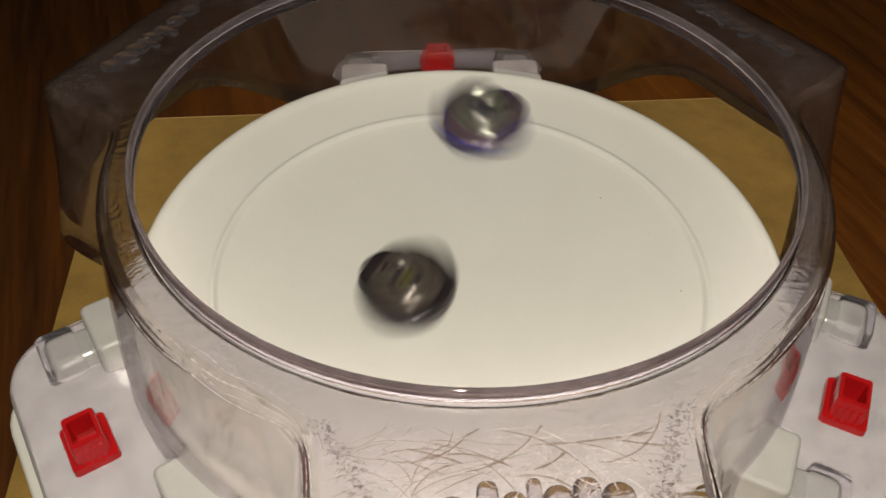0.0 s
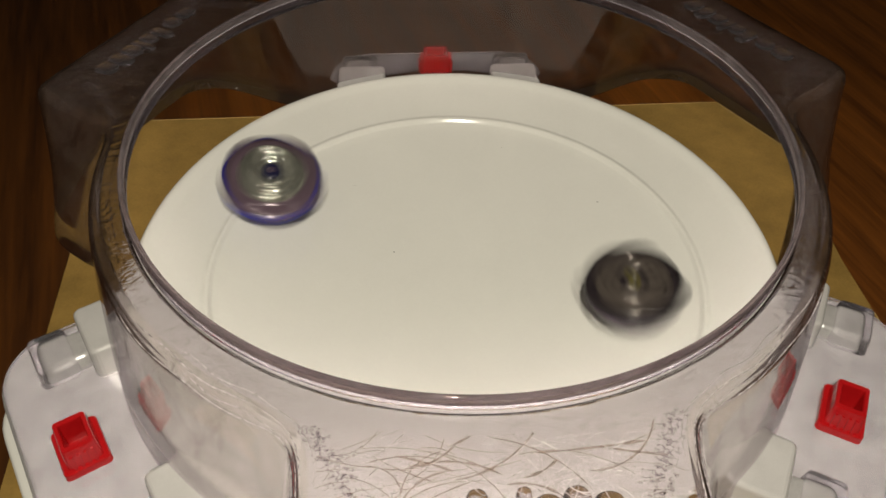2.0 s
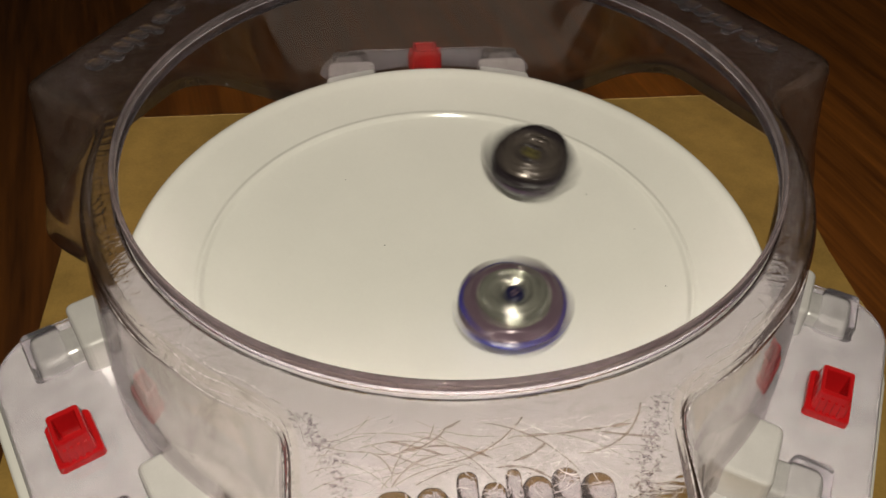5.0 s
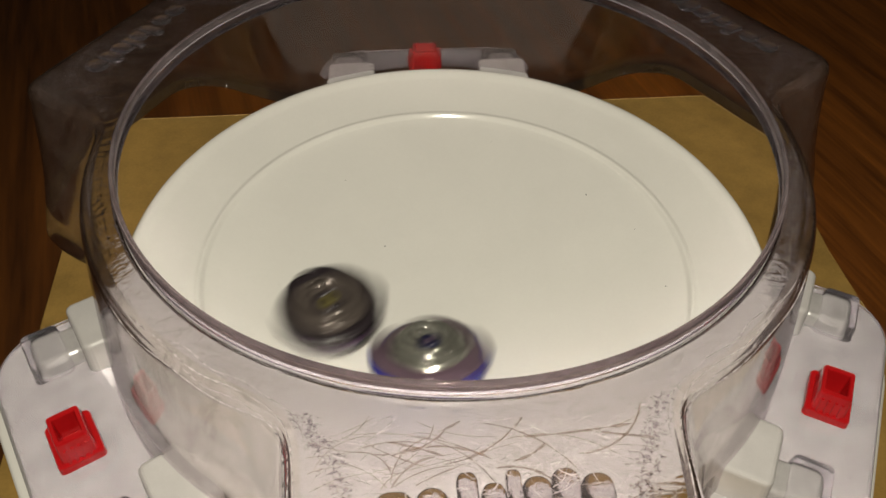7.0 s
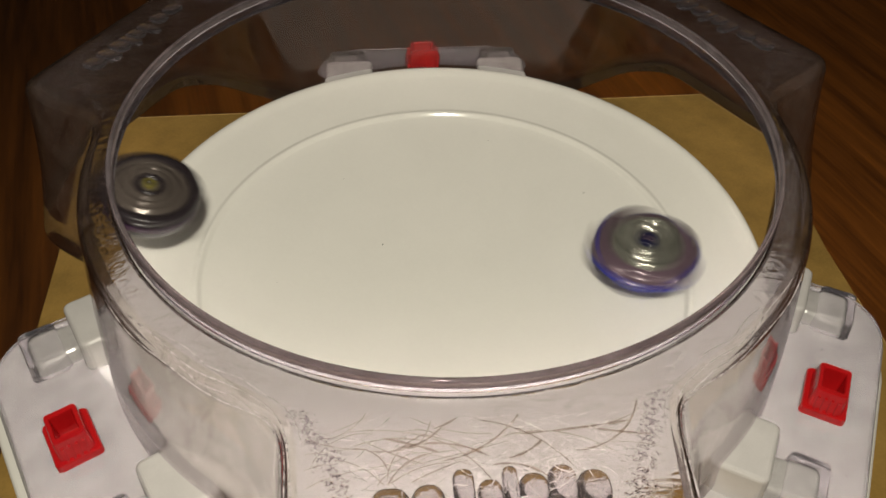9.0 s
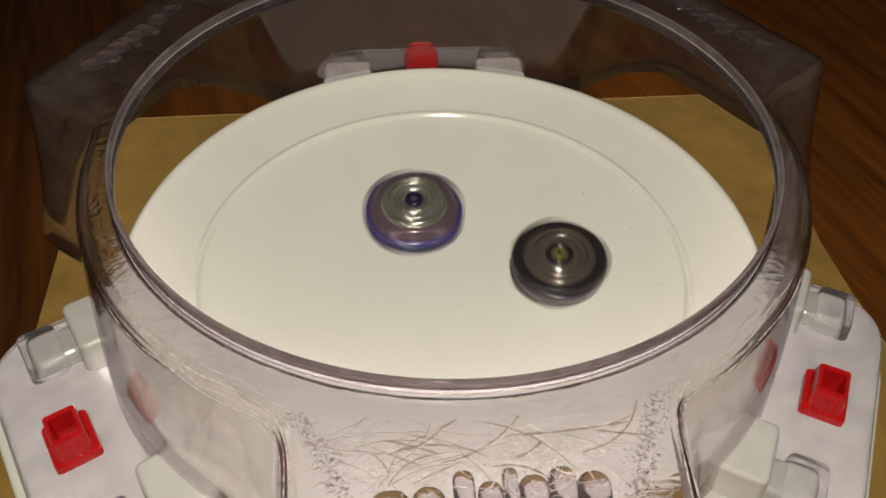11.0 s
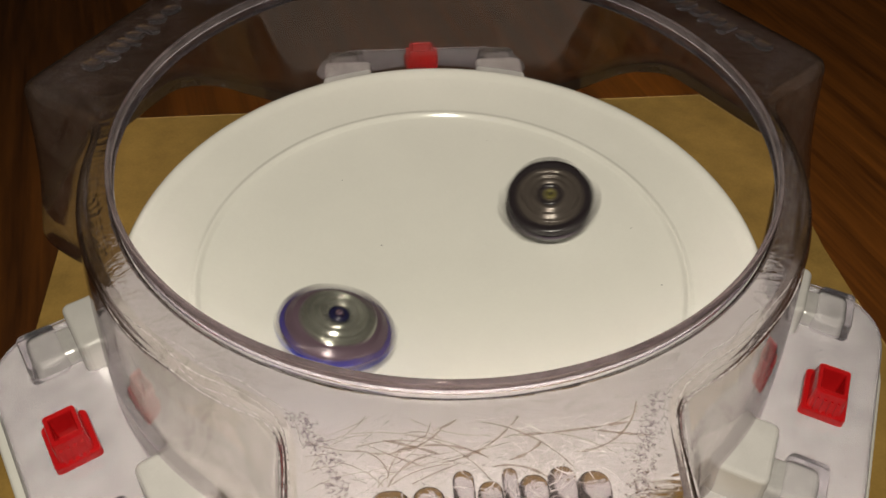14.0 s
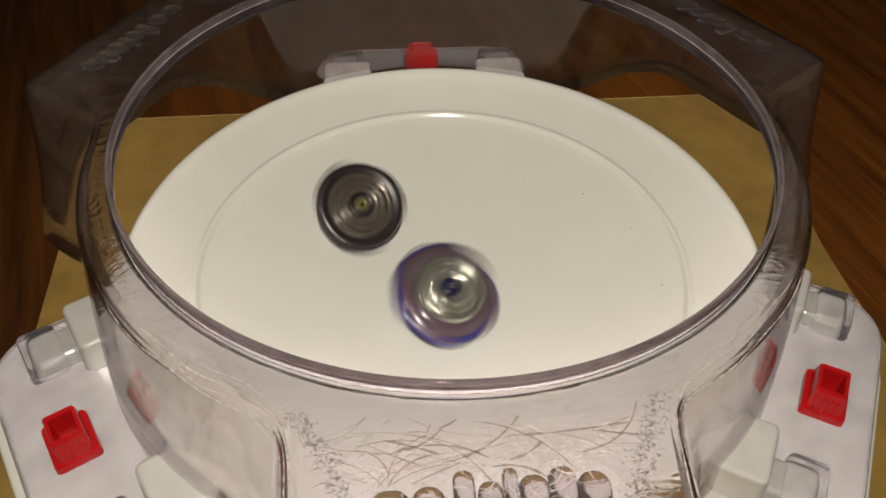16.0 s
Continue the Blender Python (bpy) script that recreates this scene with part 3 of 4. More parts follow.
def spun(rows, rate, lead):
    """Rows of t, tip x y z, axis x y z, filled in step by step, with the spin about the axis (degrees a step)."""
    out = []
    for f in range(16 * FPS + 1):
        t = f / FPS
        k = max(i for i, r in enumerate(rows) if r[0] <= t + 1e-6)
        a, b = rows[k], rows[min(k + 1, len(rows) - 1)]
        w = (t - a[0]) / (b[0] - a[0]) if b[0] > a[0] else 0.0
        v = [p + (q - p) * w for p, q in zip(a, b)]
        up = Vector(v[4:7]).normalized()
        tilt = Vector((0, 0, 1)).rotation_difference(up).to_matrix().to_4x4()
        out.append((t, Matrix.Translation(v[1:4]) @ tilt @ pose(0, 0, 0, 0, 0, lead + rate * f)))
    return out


def motions():
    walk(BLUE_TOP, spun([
        (0, 0.0121, 0.1067, 0.0318, -0.044, -0.153, 0.987),
        (0.1, 0.0540, 0.0612, 0.0260, -0.114, -0.149, 0.982),
        (0.2, 0.0669, 0.0018, 0.0235, -0.154, -0.125, 0.980),
        (0.3, 0.0458, -0.0580, 0.0246, -0.125, -0.020, 0.992),
        (0.4, 0.0633, -0.0127, 0.0232, -0.077, 0.036, 0.996),
        (0.5, 0.0824, 0.0535, 0.0296, -0.087, 0.110, 0.990),
        (0.6, 0.0726, 0.0833, 0.0327, -0.078, 0.078, 0.994),
        (0.7, 0.0441, 0.0696, 0.0262, -0.249, 0.146, 0.957),
        (0.8, 0.0062, 0.0502, 0.0215, -0.166, 0.032, 0.986),
        (0.9, -0.0327, 0.0676, 0.0248, -0.227, -0.074, 0.971),
        (1, -0.0541, 0.0736, 0.0280, -0.279, -0.200, 0.939),
        (1.1, -0.0605, 0.0678, 0.0279, -0.197, -0.319, 0.927),
        (1.2, -0.0522, 0.0562, 0.0251, -0.053, -0.419, 0.906),
        (1.3, -0.0358, 0.0473, 0.0225, -0.007, -0.424, 0.906),
        (1.4, -0.0181, 0.0394, 0.0207, 0.022, -0.425, 0.905),
        (1.5, -0.0060, 0.0230, 0.0195, -0.003, -0.400, 0.917),
        (1.6, -0.0043, 0.0069, 0.0190, -0.008, -0.351, 0.936),
        (1.7, -0.0145, -0.0072, 0.0192, 0.013, -0.286, 0.958),
        (1.8, -0.0499, -0.0085, 0.0215, 0.077, -0.140, 0.987),
        (1.9, -0.1009, 0.0263, 0.0310, 0.167, -0.203, 0.965),
        (2, -0.1046, 0.0496, 0.0341, 0.176, -0.291, 0.940),
        (2.1, -0.0766, 0.0536, 0.0285, 0.163, -0.240, 0.957),
        (2.2, -0.0495, 0.0447, 0.0235, 0.165, -0.163, 0.973),
        (2.3, -0.1282, -0.0404, 0.0410, 0.234, -0.061, 0.970),
        (2.4, -0.0783, -0.0708, 0.0314, 0.296, -0.004, 0.955),
        (2.5, -0.0021, -0.0730, 0.0245, 0.088, -0.007, 0.996),
        (2.6, 0.0548, -0.0584, 0.0257, 0.217, 0.016, 0.976),
        (2.7, 0.0937, -0.0411, 0.0306, 0.152, 0.103, 0.983),
        (2.8, 0.1080, -0.0311, 0.0332, 0.085, 0.314, 0.946),
        (2.9, 0.1022, -0.0115, 0.0307, -0.086, 0.122, 0.989),
        (3, 0.0676, -0.0078, 0.0237, -0.114, 0.163, 0.980),
        (3.1, 0.0214, -0.0123, 0.0195, -0.048, 0.216, 0.975),
        (3.2, -0.0161, -0.0072, 0.0192, -0.124, 0.111, 0.986),
        (3.3, -0.0416, 0.0011, 0.0206, -0.122, -0.023, 0.992),
        (3.4, -0.0473, 0.0103, 0.0212, -0.145, -0.123, 0.982),
        (3.5, -0.0431, 0.0238, 0.0213, -0.090, -0.168, 0.982),
        (3.6, -0.0600, 0.0248, 0.0232, 0.006, -0.221, 0.975),
        (3.7, -0.0694, 0.0265, 0.0247, 0.121, -0.257, 0.959),
        (3.8, -0.0663, 0.0320, 0.0246, 0.118, -0.301, 0.946),
        (3.9, -0.0617, 0.0347, 0.0241, 0.148, -0.302, 0.942),
        (4, -0.0591, 0.0321, 0.0236, 0.186, -0.262, 0.947),
        (4.1, -0.0482, 0.0217, 0.0217, 0.123, -0.164, 0.979),
        (4.2, -0.0381, -0.0006, 0.0203, 0.106, -0.054, 0.993),
        (4.35, -0.0372, -0.0124, 0.0204, 0.033, -0.085, 0.996),
        (4.5, -0.0286, -0.0284, 0.0205, 0.026, -0.071, 0.997),
        (4.65, -0.0132, -0.0399, 0.0206, 0.012, -0.060, 0.998),
        (4.8, 0.0068, -0.0439, 0.0208, -0.006, -0.057, 0.998),
        (4.95, 0.0276, -0.0389, 0.0212, -0.025, -0.061, 0.998),
        (5.1, 0.0453, -0.0248, 0.0216, -0.041, -0.074, 0.996),
        (5.25, 0.0558, -0.0036, 0.0221, -0.050, -0.092, 0.994),
        (5.4, 0.0565, 0.0211, 0.0226, -0.051, -0.114, 0.992),
        (5.55, 0.0462, 0.0448, 0.0232, -0.042, -0.136, 0.990),
        (5.7, 0.0261, 0.0628, 0.0237, -0.023, -0.151, 0.988),
        (5.85, -0.0007, 0.0709, 0.0242, 0.001, -0.158, 0.987),
        (6, -0.0296, 0.0669, 0.0245, 0.027, -0.154, 0.988),
        (6.15, -0.0550, 0.0505, 0.0248, 0.049, -0.140, 0.989),
        (6.3, -0.0716, 0.0216, 0.0248, 0.147, -0.455, 0.878),
        (6.4, -0.0448, -0.0036, 0.0209, 0.310, -0.407, 0.859),
        (6.5, -0.0382, -0.0443, 0.0224, 0.387, -0.110, 0.915),
        (6.6, -0.0548, -0.0745, 0.0282, 0.295, -0.007, 0.956),
        (6.7, -0.0602, -0.0895, 0.0320, 0.238, 0.146, 0.960),
        (6.8, -0.0503, -0.0867, 0.0300, 0.173, 0.231, 0.957),
        (6.9, -0.0276, -0.0855, 0.0277, 0.056, 0.263, 0.963),
        (7, -0.0052, -0.0755, 0.0249, -0.049, 0.266, 0.963),
        (7.1, 0.0157, -0.0599, 0.0228, -0.239, 0.221, 0.946),
        (7.2, 0.0298, -0.0349, 0.0210, -0.378, 0.129, 0.917),
        (7.3, 0.0367, -0.0062, 0.0202, -0.436, -0.114, 0.893),
        (7.4, 0.0328, 0.0225, 0.0204, -0.404, -0.327, 0.854),
        (7.5, 0.0219, 0.0487, 0.0218, -0.348, -0.558, 0.753),
        (7.6, -0.0036, 0.0584, 0.0224, -0.000, -0.536, 0.844),
        (7.7, -0.0191, 0.0860, 0.0273, 0.037, -0.768, 0.639),
        (7.8, -0.0146, 0.1315, 0.0403, 0.183, -0.427, 0.886),
        (7.9, -0.0045, 0.1390, 0.0426, 0.206, -0.450, 0.869),
        (8, 0.0079, 0.0916, 0.0281, 0.251, -0.202, 0.947),
        (8.1, 0.0143, 0.0373, 0.0205, 0.267, -0.035, 0.963),
        (8.2, 0.0412, -0.0009, 0.0206, 0.012, 0.318, 0.948),
        (8.3, 0.0814, 0.0063, 0.0260, -0.236, 0.236, 0.943),
        (8.4, 0.1020, -0.0019, 0.0305, -0.416, 0.340, 0.844),
        (8.5, 0.1028, 0.0100, 0.0308, -0.515, -0.018, 0.857),
        (8.6, 0.0887, 0.0255, 0.0282, -0.499, -0.407, 0.765),
        (8.7, 0.0565, 0.0395, 0.0239, -0.129, -0.715, 0.687),
        (8.8, 0.0246, 0.0343, 0.0206, -0.058, -0.711, 0.701),
        (8.9, 0.0659, 0.0147, 0.0236, 0.006, -0.325, 0.946),
        (9, 0.1013, -0.0060, 0.0303, -0.022, -0.051, 0.998),
        (9.1, 0.1056, -0.0269, 0.0323, -0.052, 0.123, 0.991),
        (9.2, 0.0986, -0.0413, 0.0317, -0.141, 0.137, 0.981),
        (9.35, 0.0998, -0.0131, 0.0301, -0.089, -0.083, 0.993),
        (9.5, 0.0951, 0.0073, 0.0289, -0.085, -0.102, 0.991),
        (9.65, 0.0865, 0.0252, 0.0277, -0.077, -0.118, 0.990),
        (9.8, 0.0749, 0.0397, 0.0267, -0.066, -0.131, 0.989),
        (9.95, 0.0612, 0.0505, 0.0256, -0.054, -0.140, 0.989),
        (10.1, 0.0465, 0.0574, 0.0246, -0.042, -0.146, 0.988),
        (10.25, 0.0317, 0.0604, 0.0237, -0.029, -0.149, 0.988),
        (10.4, 0.0177, 0.0599, 0.0229, -0.016, -0.148, 0.989),
        (10.55, 0.0054, 0.0562, 0.0221, -0.005, -0.145, 0.989),
        (10.7, -0.0047, 0.0501, 0.0214, 0.004, -0.140, 0.990),
        (10.85, -0.0121, 0.0424, 0.0208, 0.011, -0.133, 0.991),
        (11, -0.0166, 0.0338, 0.0203, 0.015, -0.126, 0.992),
        (11.15, -0.0183, 0.0252, 0.0199, 0.016, -0.118, 0.993),
        (11.3, -0.0170, 0.0108, 0.0193, 0.005, 0.177, 0.984),
        (11.4, -0.0118, 0.0201, 0.0194, -0.055, -0.025, 0.998),
        (11.5, -0.0095, 0.0230, 0.0195, -0.050, -0.112, 0.992),
        (11.6, -0.0113, 0.0256, 0.0197, 0.007, -0.143, 0.990),
        (11.7, -0.0101, 0.0256, 0.0196, 0.005, -0.143, 0.990),
        (11.8, -0.0085, 0.0158, 0.0193, 0.002, -0.098, 0.995),
        (11.9, -0.0068, 0.0054, 0.0191, 0.031, -0.080, 0.996),
        (12, -0.0014, -0.0056, 0.0190, 0.047, 0.020, 0.999),
        (12.1, 0.0065, -0.0126, 0.0191, 0.012, 0.097, 0.995),
        (12.2, 0.0160, -0.0126, 0.0193, -0.041, 0.098, 0.994),
        (12.3, 0.0244, -0.0072, 0.0195, -0.091, 0.025, 0.996),
        (12.4, 0.0276, 0.0024, 0.0197, -0.116, -0.075, 0.990),
        (12.5, 0.0262, 0.0099, 0.0197, -0.140, -0.149, 0.979),
        (12.6, 0.0237, 0.0109, 0.0196, -0.057, -0.180, 0.982),
        (12.7, 0.0208, 0.0042, 0.0194, -0.005, -0.172, 0.985),
        (12.8, 0.0158, -0.0043, 0.0192, 0.004, -0.157, 0.988),
        (12.9, 0.0101, -0.0104, 0.0192, 0.041, -0.166, 0.985),
        (13, 0.0073, -0.0223, 0.0195, 0.023, -0.094, 0.995),
        (13.1, 0.0051, -0.0265, 0.0196, 0.023, -0.152, 0.988),
        (13.2, 0.0016, -0.0371, 0.0203, 0.034, -0.068, 0.997),
        (13.3, -0.0065, -0.0514, 0.0216, 0.099, -0.046, 0.994),
        (13.4, -0.0158, -0.0580, 0.0226, 0.138, -0.035, 0.990),
        (13.5, -0.0139, -0.0626, 0.0231, 0.047, 0.054, 0.997),
        (13.6, -0.0109, -0.0583, 0.0225, -0.025, 0.057, 0.998),
        (13.7, -0.0132, -0.0474, 0.0213, -0.226, -0.193, 0.955),
        (13.8, -0.0448, -0.0441, 0.0230, 0.106, -0.412, 0.905),
        (13.9, -0.0587, -0.0548, 0.0258, 0.339, -0.083, 0.937),
        (14, -0.0535, -0.0589, 0.0256, 0.225, 0.166, 0.960),
        (14.1, -0.0407, -0.0527, 0.0235, -0.053, 0.187, 0.981),
        (14.2, -0.0282, -0.0295, 0.0205, -0.269, -0.091, 0.959),
        (14.3, -0.0247, -0.0034, 0.0196, -0.212, -0.473, 0.855),
        (14.4, -0.0450, 0.0080, 0.0210, 0.105, -0.677, 0.729),
        (14.5, -0.0570, -0.0101, 0.0223, 0.415, -0.265, 0.870),
        (14.6, -0.0528, -0.0206, 0.0221, 0.384, 0.148, 0.911),
        (14.7, -0.0274, -0.0322, 0.0207, -0.111, 0.369, 0.923),
        (14.8, -0.0098, -0.0389, 0.0205, -0.186, -0.020, 0.982),
        (14.9, -0.0002, -0.0419, 0.0206, -0.079, -0.146, 0.986),
        (15, 0.0007, -0.0408, 0.0205, -0.079, 0.143, 0.987),
        (15.1, -0.0078, -0.0106, 0.0191, 0.011, -0.406, 0.914),
        (15.2, -0.0167, 0.0020, 0.0192, 0.039, -0.670, 0.741),
        (15.3, -0.0416, -0.0316, 0.0216, 0.396, -0.223, 0.891),
        (15.4, -0.0439, -0.0532, 0.0238, 0.398, 0.128, 0.908),
        (15.5, -0.0217, -0.0625, 0.0234, 0.000, 0.408, 0.913),
        (15.6, -0.0015, -0.0513, 0.0215, -0.210, 0.200, 0.957),
        (15.7, 0.0128, -0.0338, 0.0202, -0.300, -0.043, 0.953),
        (15.8, 0.0132, -0.0112, 0.0192, -0.241, -0.468, 0.850),
        (15.9, 0.0101, 0.0012, 0.0191, -0.025, -0.670, 0.742),
        (16, -0.0047, -0.0203, 0.0193, 0.308, -0.276, 0.910),
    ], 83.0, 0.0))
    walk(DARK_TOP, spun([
        (0, -0.0242, -0.02, 0.0198, -0.078, -0.104, 0.991),
        (0.1, -0.0437, -0.0759, 0.0272, 0.066, 0.008, 0.998),
        (0.2, -0.0332, -0.1083, 0.0329, 0.049, 0.091, 0.995),
        (0.3, 0.0005, -0.1057, 0.0310, -0.03, 0.087, 0.996),
        (0.4, -0.0441, -0.1274, 0.04, 0.086, 0.031, 0.996),
        (0.5, -0.0299, -0.1228, 0.037, 0.01, 0.02, 1),
        (0.6, -0.0143, -0.0948, 0.0286, -0.055, 0.132, 0.99),
        (0.7, 0.0063, -0.0529, 0.0217, -0.093, 0.043, 0.995),
        (0.8, 0.0197, -0.0014, 0.0193, -0.06, 0.024, 0.998),
        (0.9, 0.0389, -0.0005, 0.0203, -0.091, 0.049, 0.995),
        (1, 0.0388, -0.004, 0.0204, -0.091, 0.055, 0.994),
        (1.1, 0.0173, -0.0064, 0.0192, -0.056, 0.032, 0.998),
        (1.2, -0.023, -0.0131, 0.0195, 0.017, -0.027, 1),
        (1.3, -0.0552, -0.0409, 0.0238, -0.066, -0.056, 0.996),
        (1.4, -0.0747, -0.0791, 0.0322, -0.081, 0.029, 0.996),
        (1.5, -0.0655, -0.0954, 0.0338, -0.022, 0.104, 0.994),
        (1.6, -0.0279, -0.0952, 0.0298, 0.033, 0.126, 0.991),
        (1.7, 0.0026, -0.0812, 0.0259, 0.025, 0.141, 0.99),
        (1.8, 0.0366, -0.0678, 0.0252, -0.045, 0.072, 0.996),
        (1.9, 0.0774, -0.0584, 0.0292, -0.124, 0.051, 0.991),
        (2, 0.0886, -0.0236, 0.0281, -0.135, -0.014, 0.991),
        (2.1, 0.0644, 0.028, 0.024, -0.189, -0.09, 0.978),
        (2.2, 0.0094, 0.0688, 0.0239, -0.158, -0.098, 0.982),
        (2.3, 0.0735, 0.1285, 0.064, -0.043, -0.375, 0.926),
        (2.4, 0.1213, 0.0179, 0.0356, -0.163, -0.267, 0.95),
        (2.5, 0.1077, -0.0654, 0.0368, -0.129, -0.134, 0.983),
        (2.6, 0.0689, -0.1160, 0.0411, -0.137, -0.14, 0.981),
        (2.7, 0.0263, -0.1423, 0.0432, -0.079, 0.064, 0.995),
        (2.8, -0.0144, -0.1309, 0.0390, -0.066, 0.031, 0.997),
        (2.9, -0.0433, -0.1031, 0.0334, -0.04, -0.041, 0.998),
        (3, -0.0527, -0.0567, 0.0252, -0.184, -0.124, 0.975),
        (3.1, -0.0536, 0.0001, 0.0217, -0.134, -0.109, 0.985),
        (3.2, -0.0389, 0.0507, 0.023, -0.15, -0.039, 0.988),
        (3.3, -0.0228, 0.0782, 0.026, -0.05, -0.055, 0.997),
        (3.4, -0.0069, 0.0801, 0.0258, -0.009, -0.015, 1),
        (3.5, 0.0005, 0.058, 0.0223, 0.02, -0.017, 1),
        (3.6, 0.0297, 0.0387, 0.0212, 0.044, -0.13, 0.991),
        (3.7, 0.049, 0.0141, 0.0215, -0.052, -0.129, 0.99),
        (3.8, 0.0412, 0.0007, 0.0205, -0.091, -0.101, 0.991),
        (3.9, 0.0133, -0.0004, 0.0191, -0.04, -0.1, 0.994),
        (4, -0.0175, -0.0207, 0.0196, 0.019, -0.097, 0.995),
        (4.1, -0.0306, -0.0509, 0.0225, 0.048, -0.044, 0.998),
        (4.2, -0.0204, -0.0741, 0.0252, 0.025, 0.074, 0.997),
        (4.35, 0.0191, -0.0744, 0.0251, -0.017, -0.033, 1),
        (4.5, 0.0557, -0.0562, 0.0256, -0.05, -0.049, 1),
        (4.65, 0.0786, -0.021, 0.026, -0.071, -0.081, 1),
        (4.8, 0.0807, 0.0222, 0.0264, -0.073, -0.12, 1),
        (4.95, 0.06, 0.0615, 0.0269, -0.054, -0.155, 1),
        (5.1, 0.0214, 0.0856, 0.0273, -0.019, -0.177, 1),
        (5.25, -0.0254, 0.0868, 0.0278, 0.023, -0.178, 1),
        (5.4, -0.0674, 0.0637, 0.0283, 0.061, -0.157, 1),
        (5.55, -0.0925, 0.0215, 0.0288, 0.083, -0.119, 1),
        (5.7, -0.0929, -0.0288, 0.0293, 0.084, -0.074, 1),
        (5.85, -0.0672, -0.0734, 0.0299, 0.06, -0.034, 1),
        (6, -0.0214, -0.0995, 0.0304, 0.019, -0.01, 1),
        (6.15, 0.0325, -0.0988, 0.031, -0.029, -0.011, 1),
        (6.3, 0.0799, -0.0724, 0.032, -0.419, -0.019, 0.908),
        (6.4, 0.0636, -0.0406, 0.0249, -0.394, -0.174, 0.902),
        (6.5, 0.0523, -0.0149, 0.0218, -0.334, -0.091, 0.938),
        (6.6, 0.0645, 0.0086, 0.0232, -0.258, -0.068, 0.964),
        (6.7, 0.0502, 0.0208, 0.0218, -0.213, -0.048, 0.976),
        (6.8, 0.017, 0.0115, 0.0193, -0.136, -0.037, 0.99),
        (6.9, -0.0238, -0.0144, 0.0196, -0.059, -0.042, 0.997),
        (7, -0.0545, -0.0441, 0.024, 0.003, 0.004, 1),
        (7.1, -0.0734, -0.0733, 0.0309, 0.064, 0.127, 0.99),
        (7.2, -0.077, -0.0956, 0.0356, 0.139, 0.153, 0.978),
        (7.3, -0.0626, -0.0995, 0.0346, 0.117, 0.12, 0.986),
        (7.4, -0.0414, -0.0906, 0.0298, 0.125, 0.106, 0.986),
        (7.5, -0.0282, -0.0667, 0.0244, 0.074, 0.061, 0.995),
        (7.6, -0.0277, -0.0334, 0.0207, 0.091, 0.001, 0.996),
        (7.7, -0.0412, -0.0171, 0.0208, 0.063, -0.074, 0.995),
        (7.8, -0.0672, -0.0634, 0.0282, 0.121, 0.007, 0.993),
        (7.9, -0.0562, -0.0892, 0.0313, 0.104, 0.056, 0.993),
        (8, -0.0238, -0.0858, 0.0275, 0.033, 0.051, 0.998),
        (8.1, -0.0017, -0.0545, 0.0219, 0.036, -0.039, 0.999),
        (8.2, -0.0113, -0.0329, 0.02, 0.1, -0.112, 0.989),
        (8.3, -0.0315, -0.0224, 0.0203, 0.094, -0.094, 0.991),
        (8.4, -0.0508, -0.0037, 0.0215, 0.128, -0.094, 0.987),
        (8.5, -0.0686, 0.0071, 0.0238, 0.107, -0.117, 0.987),
        (8.6, -0.0825, 0.0035, 0.0262, 0.187, -0.137, 0.973),
        (8.7, -0.0714, -0.0068, 0.0243, 0.171, -0.151, 0.974),
        (8.8, -0.0389, -0.0072, 0.0204, 0.063, -0.154, 0.986),
        (8.9, -0.1015, 0.0032, 0.0303, 0.163, -0.07, 0.984),
        (9, -0.1473, -0.0092, 0.0635, 0.325, -0.001, 0.946),
        (9.1, -0.139, 0.0275, 0.0425, 0.376, -0.091, 0.922),
        (9.2, -0.1103, 0.0448, 0.035, 0.437, -0.236, 0.868),
        (9.35, -0.1138, 0.0132, 0.0338, 0.102, -0.112, 1),
        (9.5, -0.108, -0.0186, 0.0324, 0.097, -0.083, 1),
        (9.65, -0.0939, -0.0461, 0.0311, 0.085, -0.059, 1),
        (9.8, -0.0734, -0.0673, 0.0299, 0.066, -0.039, 1),
        (9.95, -0.0489, -0.081, 0.0287, 0.044, -0.027, 1),
        (10.1, -0.0228, -0.0867, 0.0276, 0.021, -0.022, 1),
        (10.25, 0.0024, -0.0847, 0.0266, -0.002, -0.024, 1),
        (10.4, 0.0247, -0.0758, 0.0257, -0.022, -0.032, 1),
        (10.55, 0.0422, -0.0617, 0.0248, -0.038, -0.044, 1),
        (10.7, 0.0541, -0.0441, 0.024, -0.049, -0.06, 1),
        (10.85, 0.0597, -0.0252, 0.0232, -0.054, -0.077, 1),
        (11, 0.0595, -0.0067, 0.0226, -0.054, -0.094, 1),
        (11.15, 0.0541, 0.0095, 0.0219, -0.049, -0.109, 1),
        (11.3, 0.0451, 0.0207, 0.0213, -0.274, -0.359, 0.892),
        (11.4, 0.0496, -0.0003, 0.0213, -0.307, -0.269, 0.913),
        (11.5, 0.0457, -0.0226, 0.0214, -0.33, -0.15, 0.932),
        (11.6, 0.0363, -0.0439, 0.0222, -0.296, -0.001, 0.955),
        (11.7, 0.0206, -0.0566, 0.0226, -0.196, 0.127, 0.972),
        (11.8, 0, -0.0627, 0.0229, -0.053, 0.172, 0.984),
        (11.9, -0.02, -0.0606, 0.0231, 0.069, 0.169, 0.983),
        (12, -0.037, -0.0492, 0.0227, 0.17, 0.097, 0.981),
        (12.1, -0.0521, -0.0323, 0.0227, 0.246, -0.004, 0.969),
        (12.2, -0.0617, -0.0159, 0.0231, 0.3, -0.11, 0.947),
        (12.3, -0.0632, 0.0035, 0.023, 0.329, -0.214, 0.92),
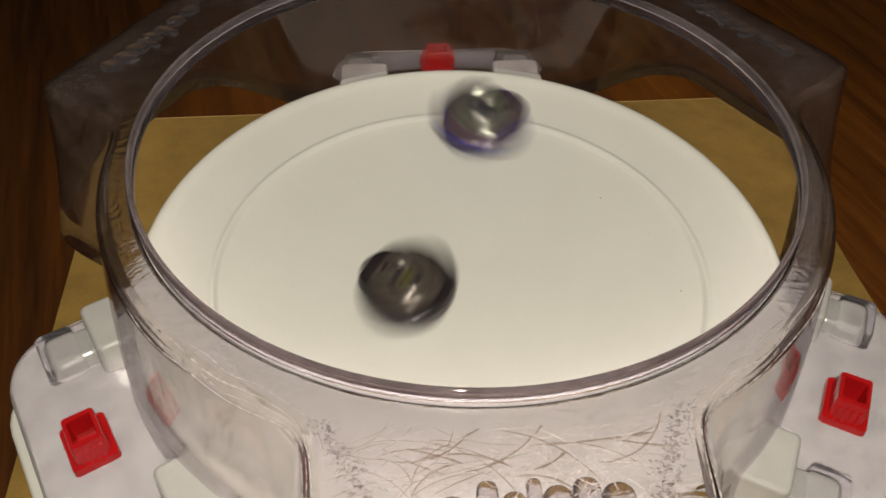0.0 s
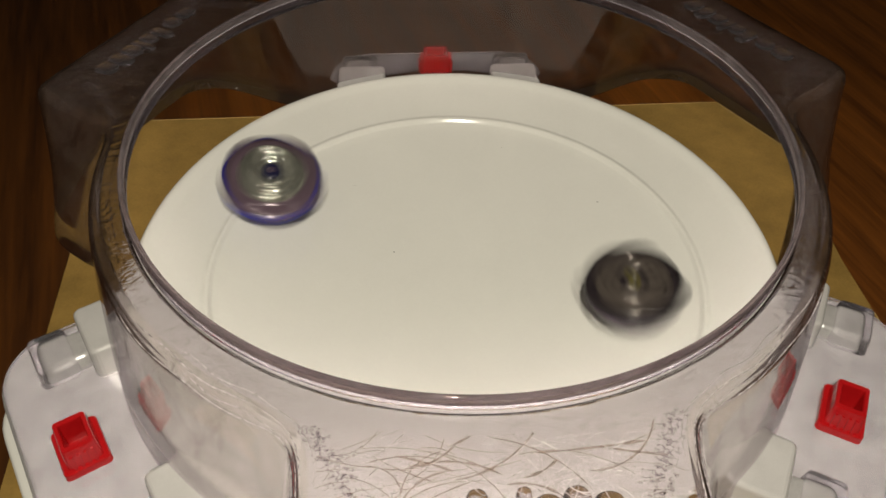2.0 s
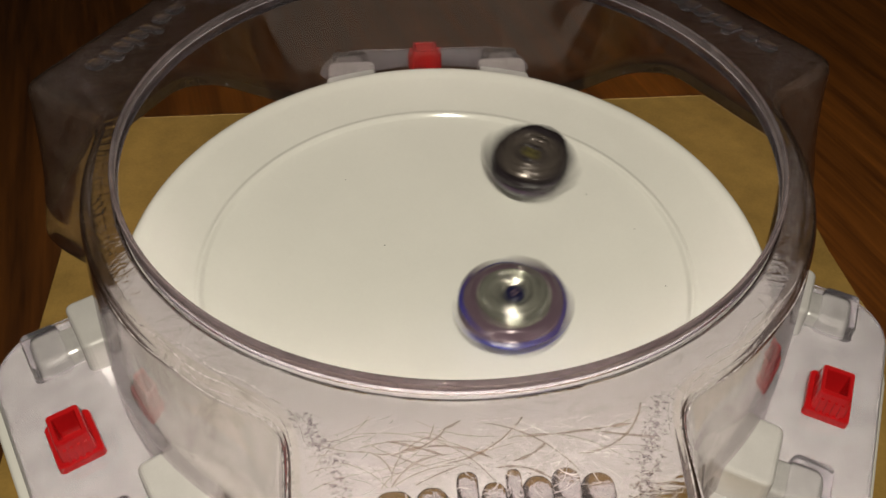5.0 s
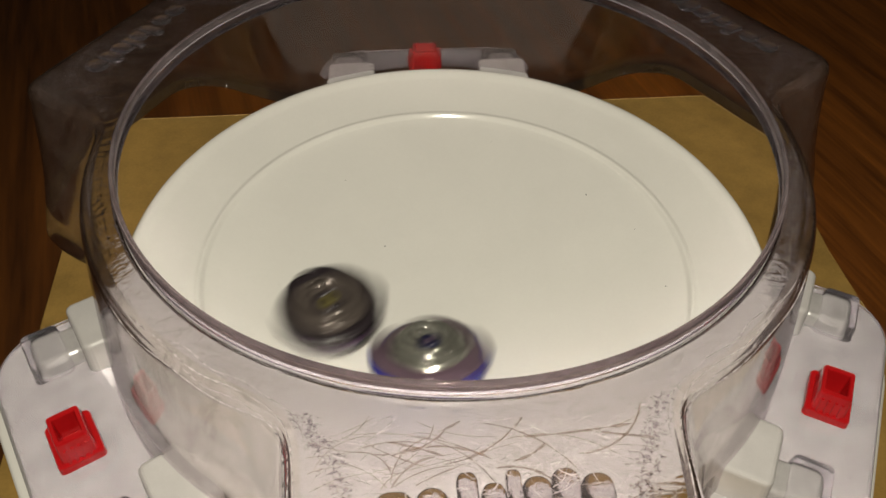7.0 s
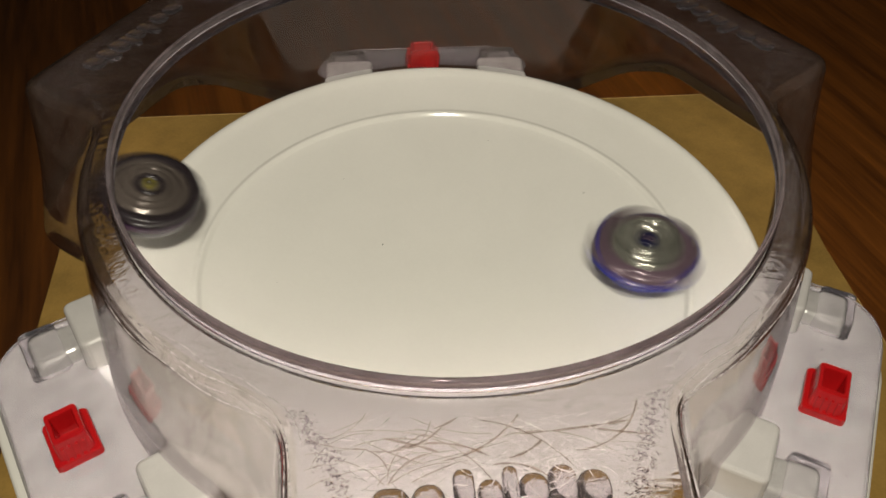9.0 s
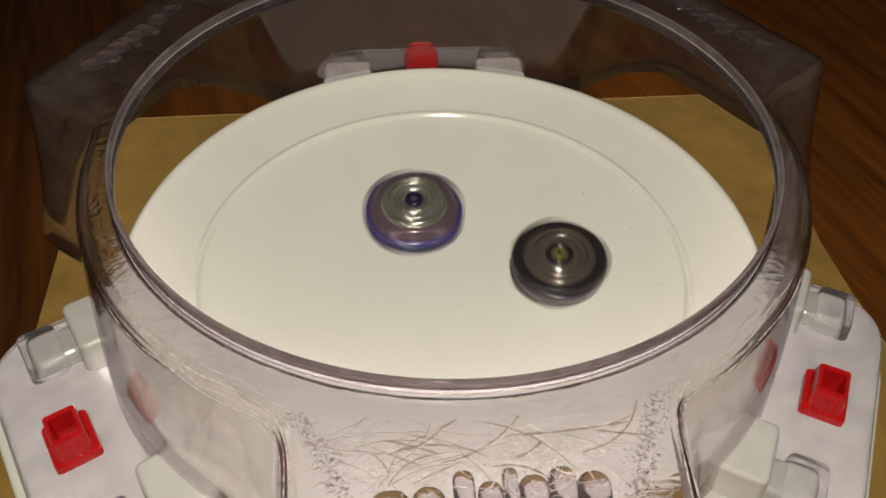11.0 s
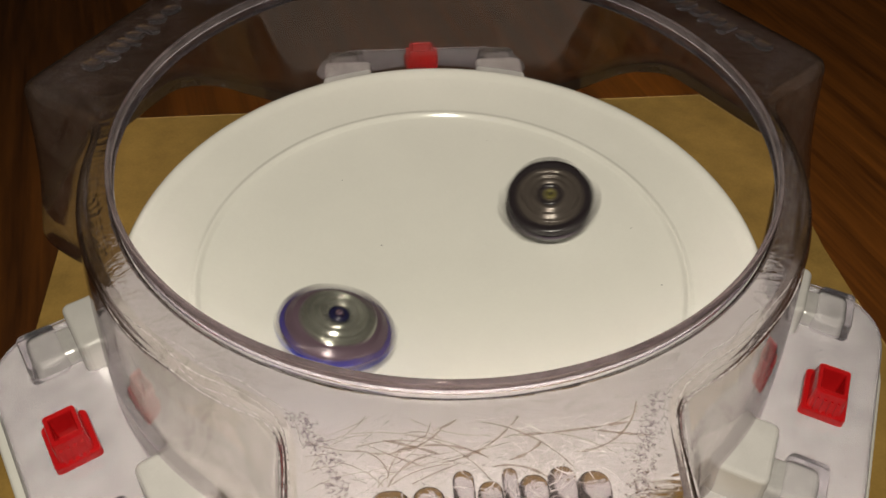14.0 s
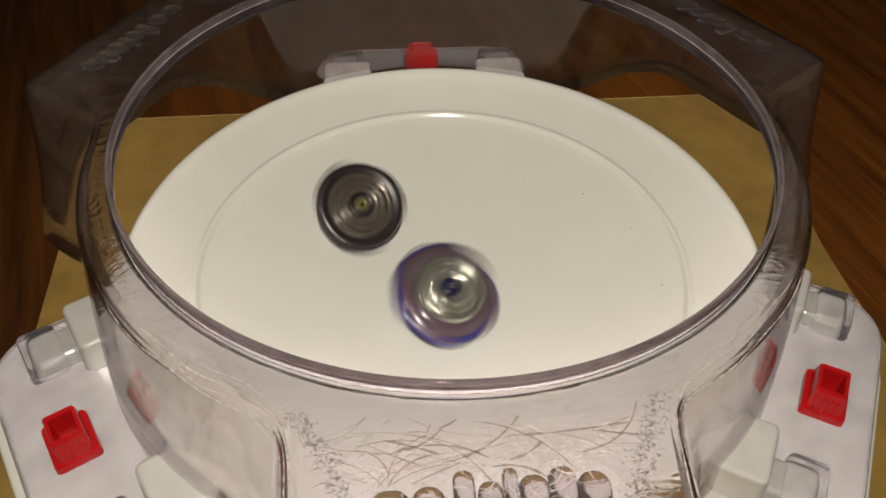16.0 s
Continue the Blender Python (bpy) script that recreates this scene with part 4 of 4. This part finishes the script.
        (12.4, -0.0566, 0.0216, 0.0226, 0.327, -0.285, 0.901),
        (12.5, -0.0433, 0.0365, 0.0221, 0.285, -0.388, 0.876),
        (12.6, -0.0347, 0.0473, 0.0224, 0.254, -0.343, 0.904),
        (12.7, -0.0237, 0.0561, 0.0227, 0.156, -0.344, 0.926),
        (12.8, -0.0117, 0.0642, 0.0232, 0.075, -0.371, 0.926),
        (12.9, 0.0021, 0.0628, 0.0229, -0.014, -0.368, 0.93),
        (13, 0.0141, 0.0576, 0.0224, -0.037, -0.36, 0.932),
        (13.1, 0.0232, 0.0464, 0.0216, -0.055, -0.382, 0.923),
        (13.2, 0.0303, 0.0291, 0.0206, -0.109, -0.316, 0.943),
        (13.3, 0.0402, 0.0203, 0.0209, -0.09, -0.265, 0.96),
        (13.4, 0.0475, 0.0169, 0.0214, -0.103, -0.225, 0.969),
        (13.5, 0.0447, 0.0108, 0.021, -0.097, -0.182, 0.979),
        (13.6, 0.0381, 0.0003, 0.0203, -0.087, -0.198, 0.976),
        (13.7, 0.038, -0.0019, 0.0203, -0.088, -0.229, 0.969),
        (13.8, 0.0602, 0.0235, 0.0232, -0.169, -0.305, 0.937),
        (13.9, 0.0638, 0.037, 0.0246, -0.135, -0.328, 0.935),
        (14, 0.0604, 0.0425, 0.0246, -0.124, -0.283, 0.951),
        (14.1, 0.0437, 0.0397, 0.0224, -0.14, -0.195, 0.971),
        (14.2, 0.0293, 0.0297, 0.0205, -0.203, -0.042, 0.978),
        (14.3, 0.0074, 0.0187, 0.0193, -0.065, 0.045, 0.997),
        (14.4, 0.0027, 0.0286, 0.0197, 0.111, -0.127, 0.986),
        (14.5, -0.0049, 0.038, 0.0203, 0.073, -0.228, 0.971),
        (14.6, -0.0134, 0.0467, 0.0212, 0.015, -0.308, 0.951),
        (14.7, -0.0225, 0.0449, 0.0214, 0.033, -0.323, 0.946),
        (14.8, -0.0252, 0.0713, 0.0249, 0.145, -0.536, 0.831),
        (14.9, -0.0212, 0.0746, 0.0252, 0.087, -0.535, 0.84),
        (15, -0.0115, 0.0697, 0.0241, 0.016, -0.528, 0.849),
        (15.1, -0.0014, 0.0481, 0.0212, -0.157, -0.328, 0.932),
        (15.2, 0.0033, 0.0327, 0.0199, -0.234, -0.139, 0.962),
        (15.3, 0.0066, 0.0301, 0.0198, -0.083, -0.067, 0.994),
        (15.4, 0, 0.0222, 0.0193, -0.014, -0.094, 0.995),
        (15.5, -0.0084, 0.0167, 0.0192, -0.054, -0.089, 0.995),
        (15.6, -0.0207, 0.007, 0.0193, 0.019, -0, 1),
        (15.7, -0.0324, 0.0082, 0.02, 0.097, 0.051, 0.994),
        (15.8, -0.0439, 0.0149, 0.021, 0.257, -0.089, 0.962),
        (15.9, -0.0562, 0.0363, 0.0235, 0.354, -0.316, 0.88),
        (16, -0.053, 0.0443, 0.0238, 0.313, -0.53, 0.788),
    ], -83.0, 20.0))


motions()
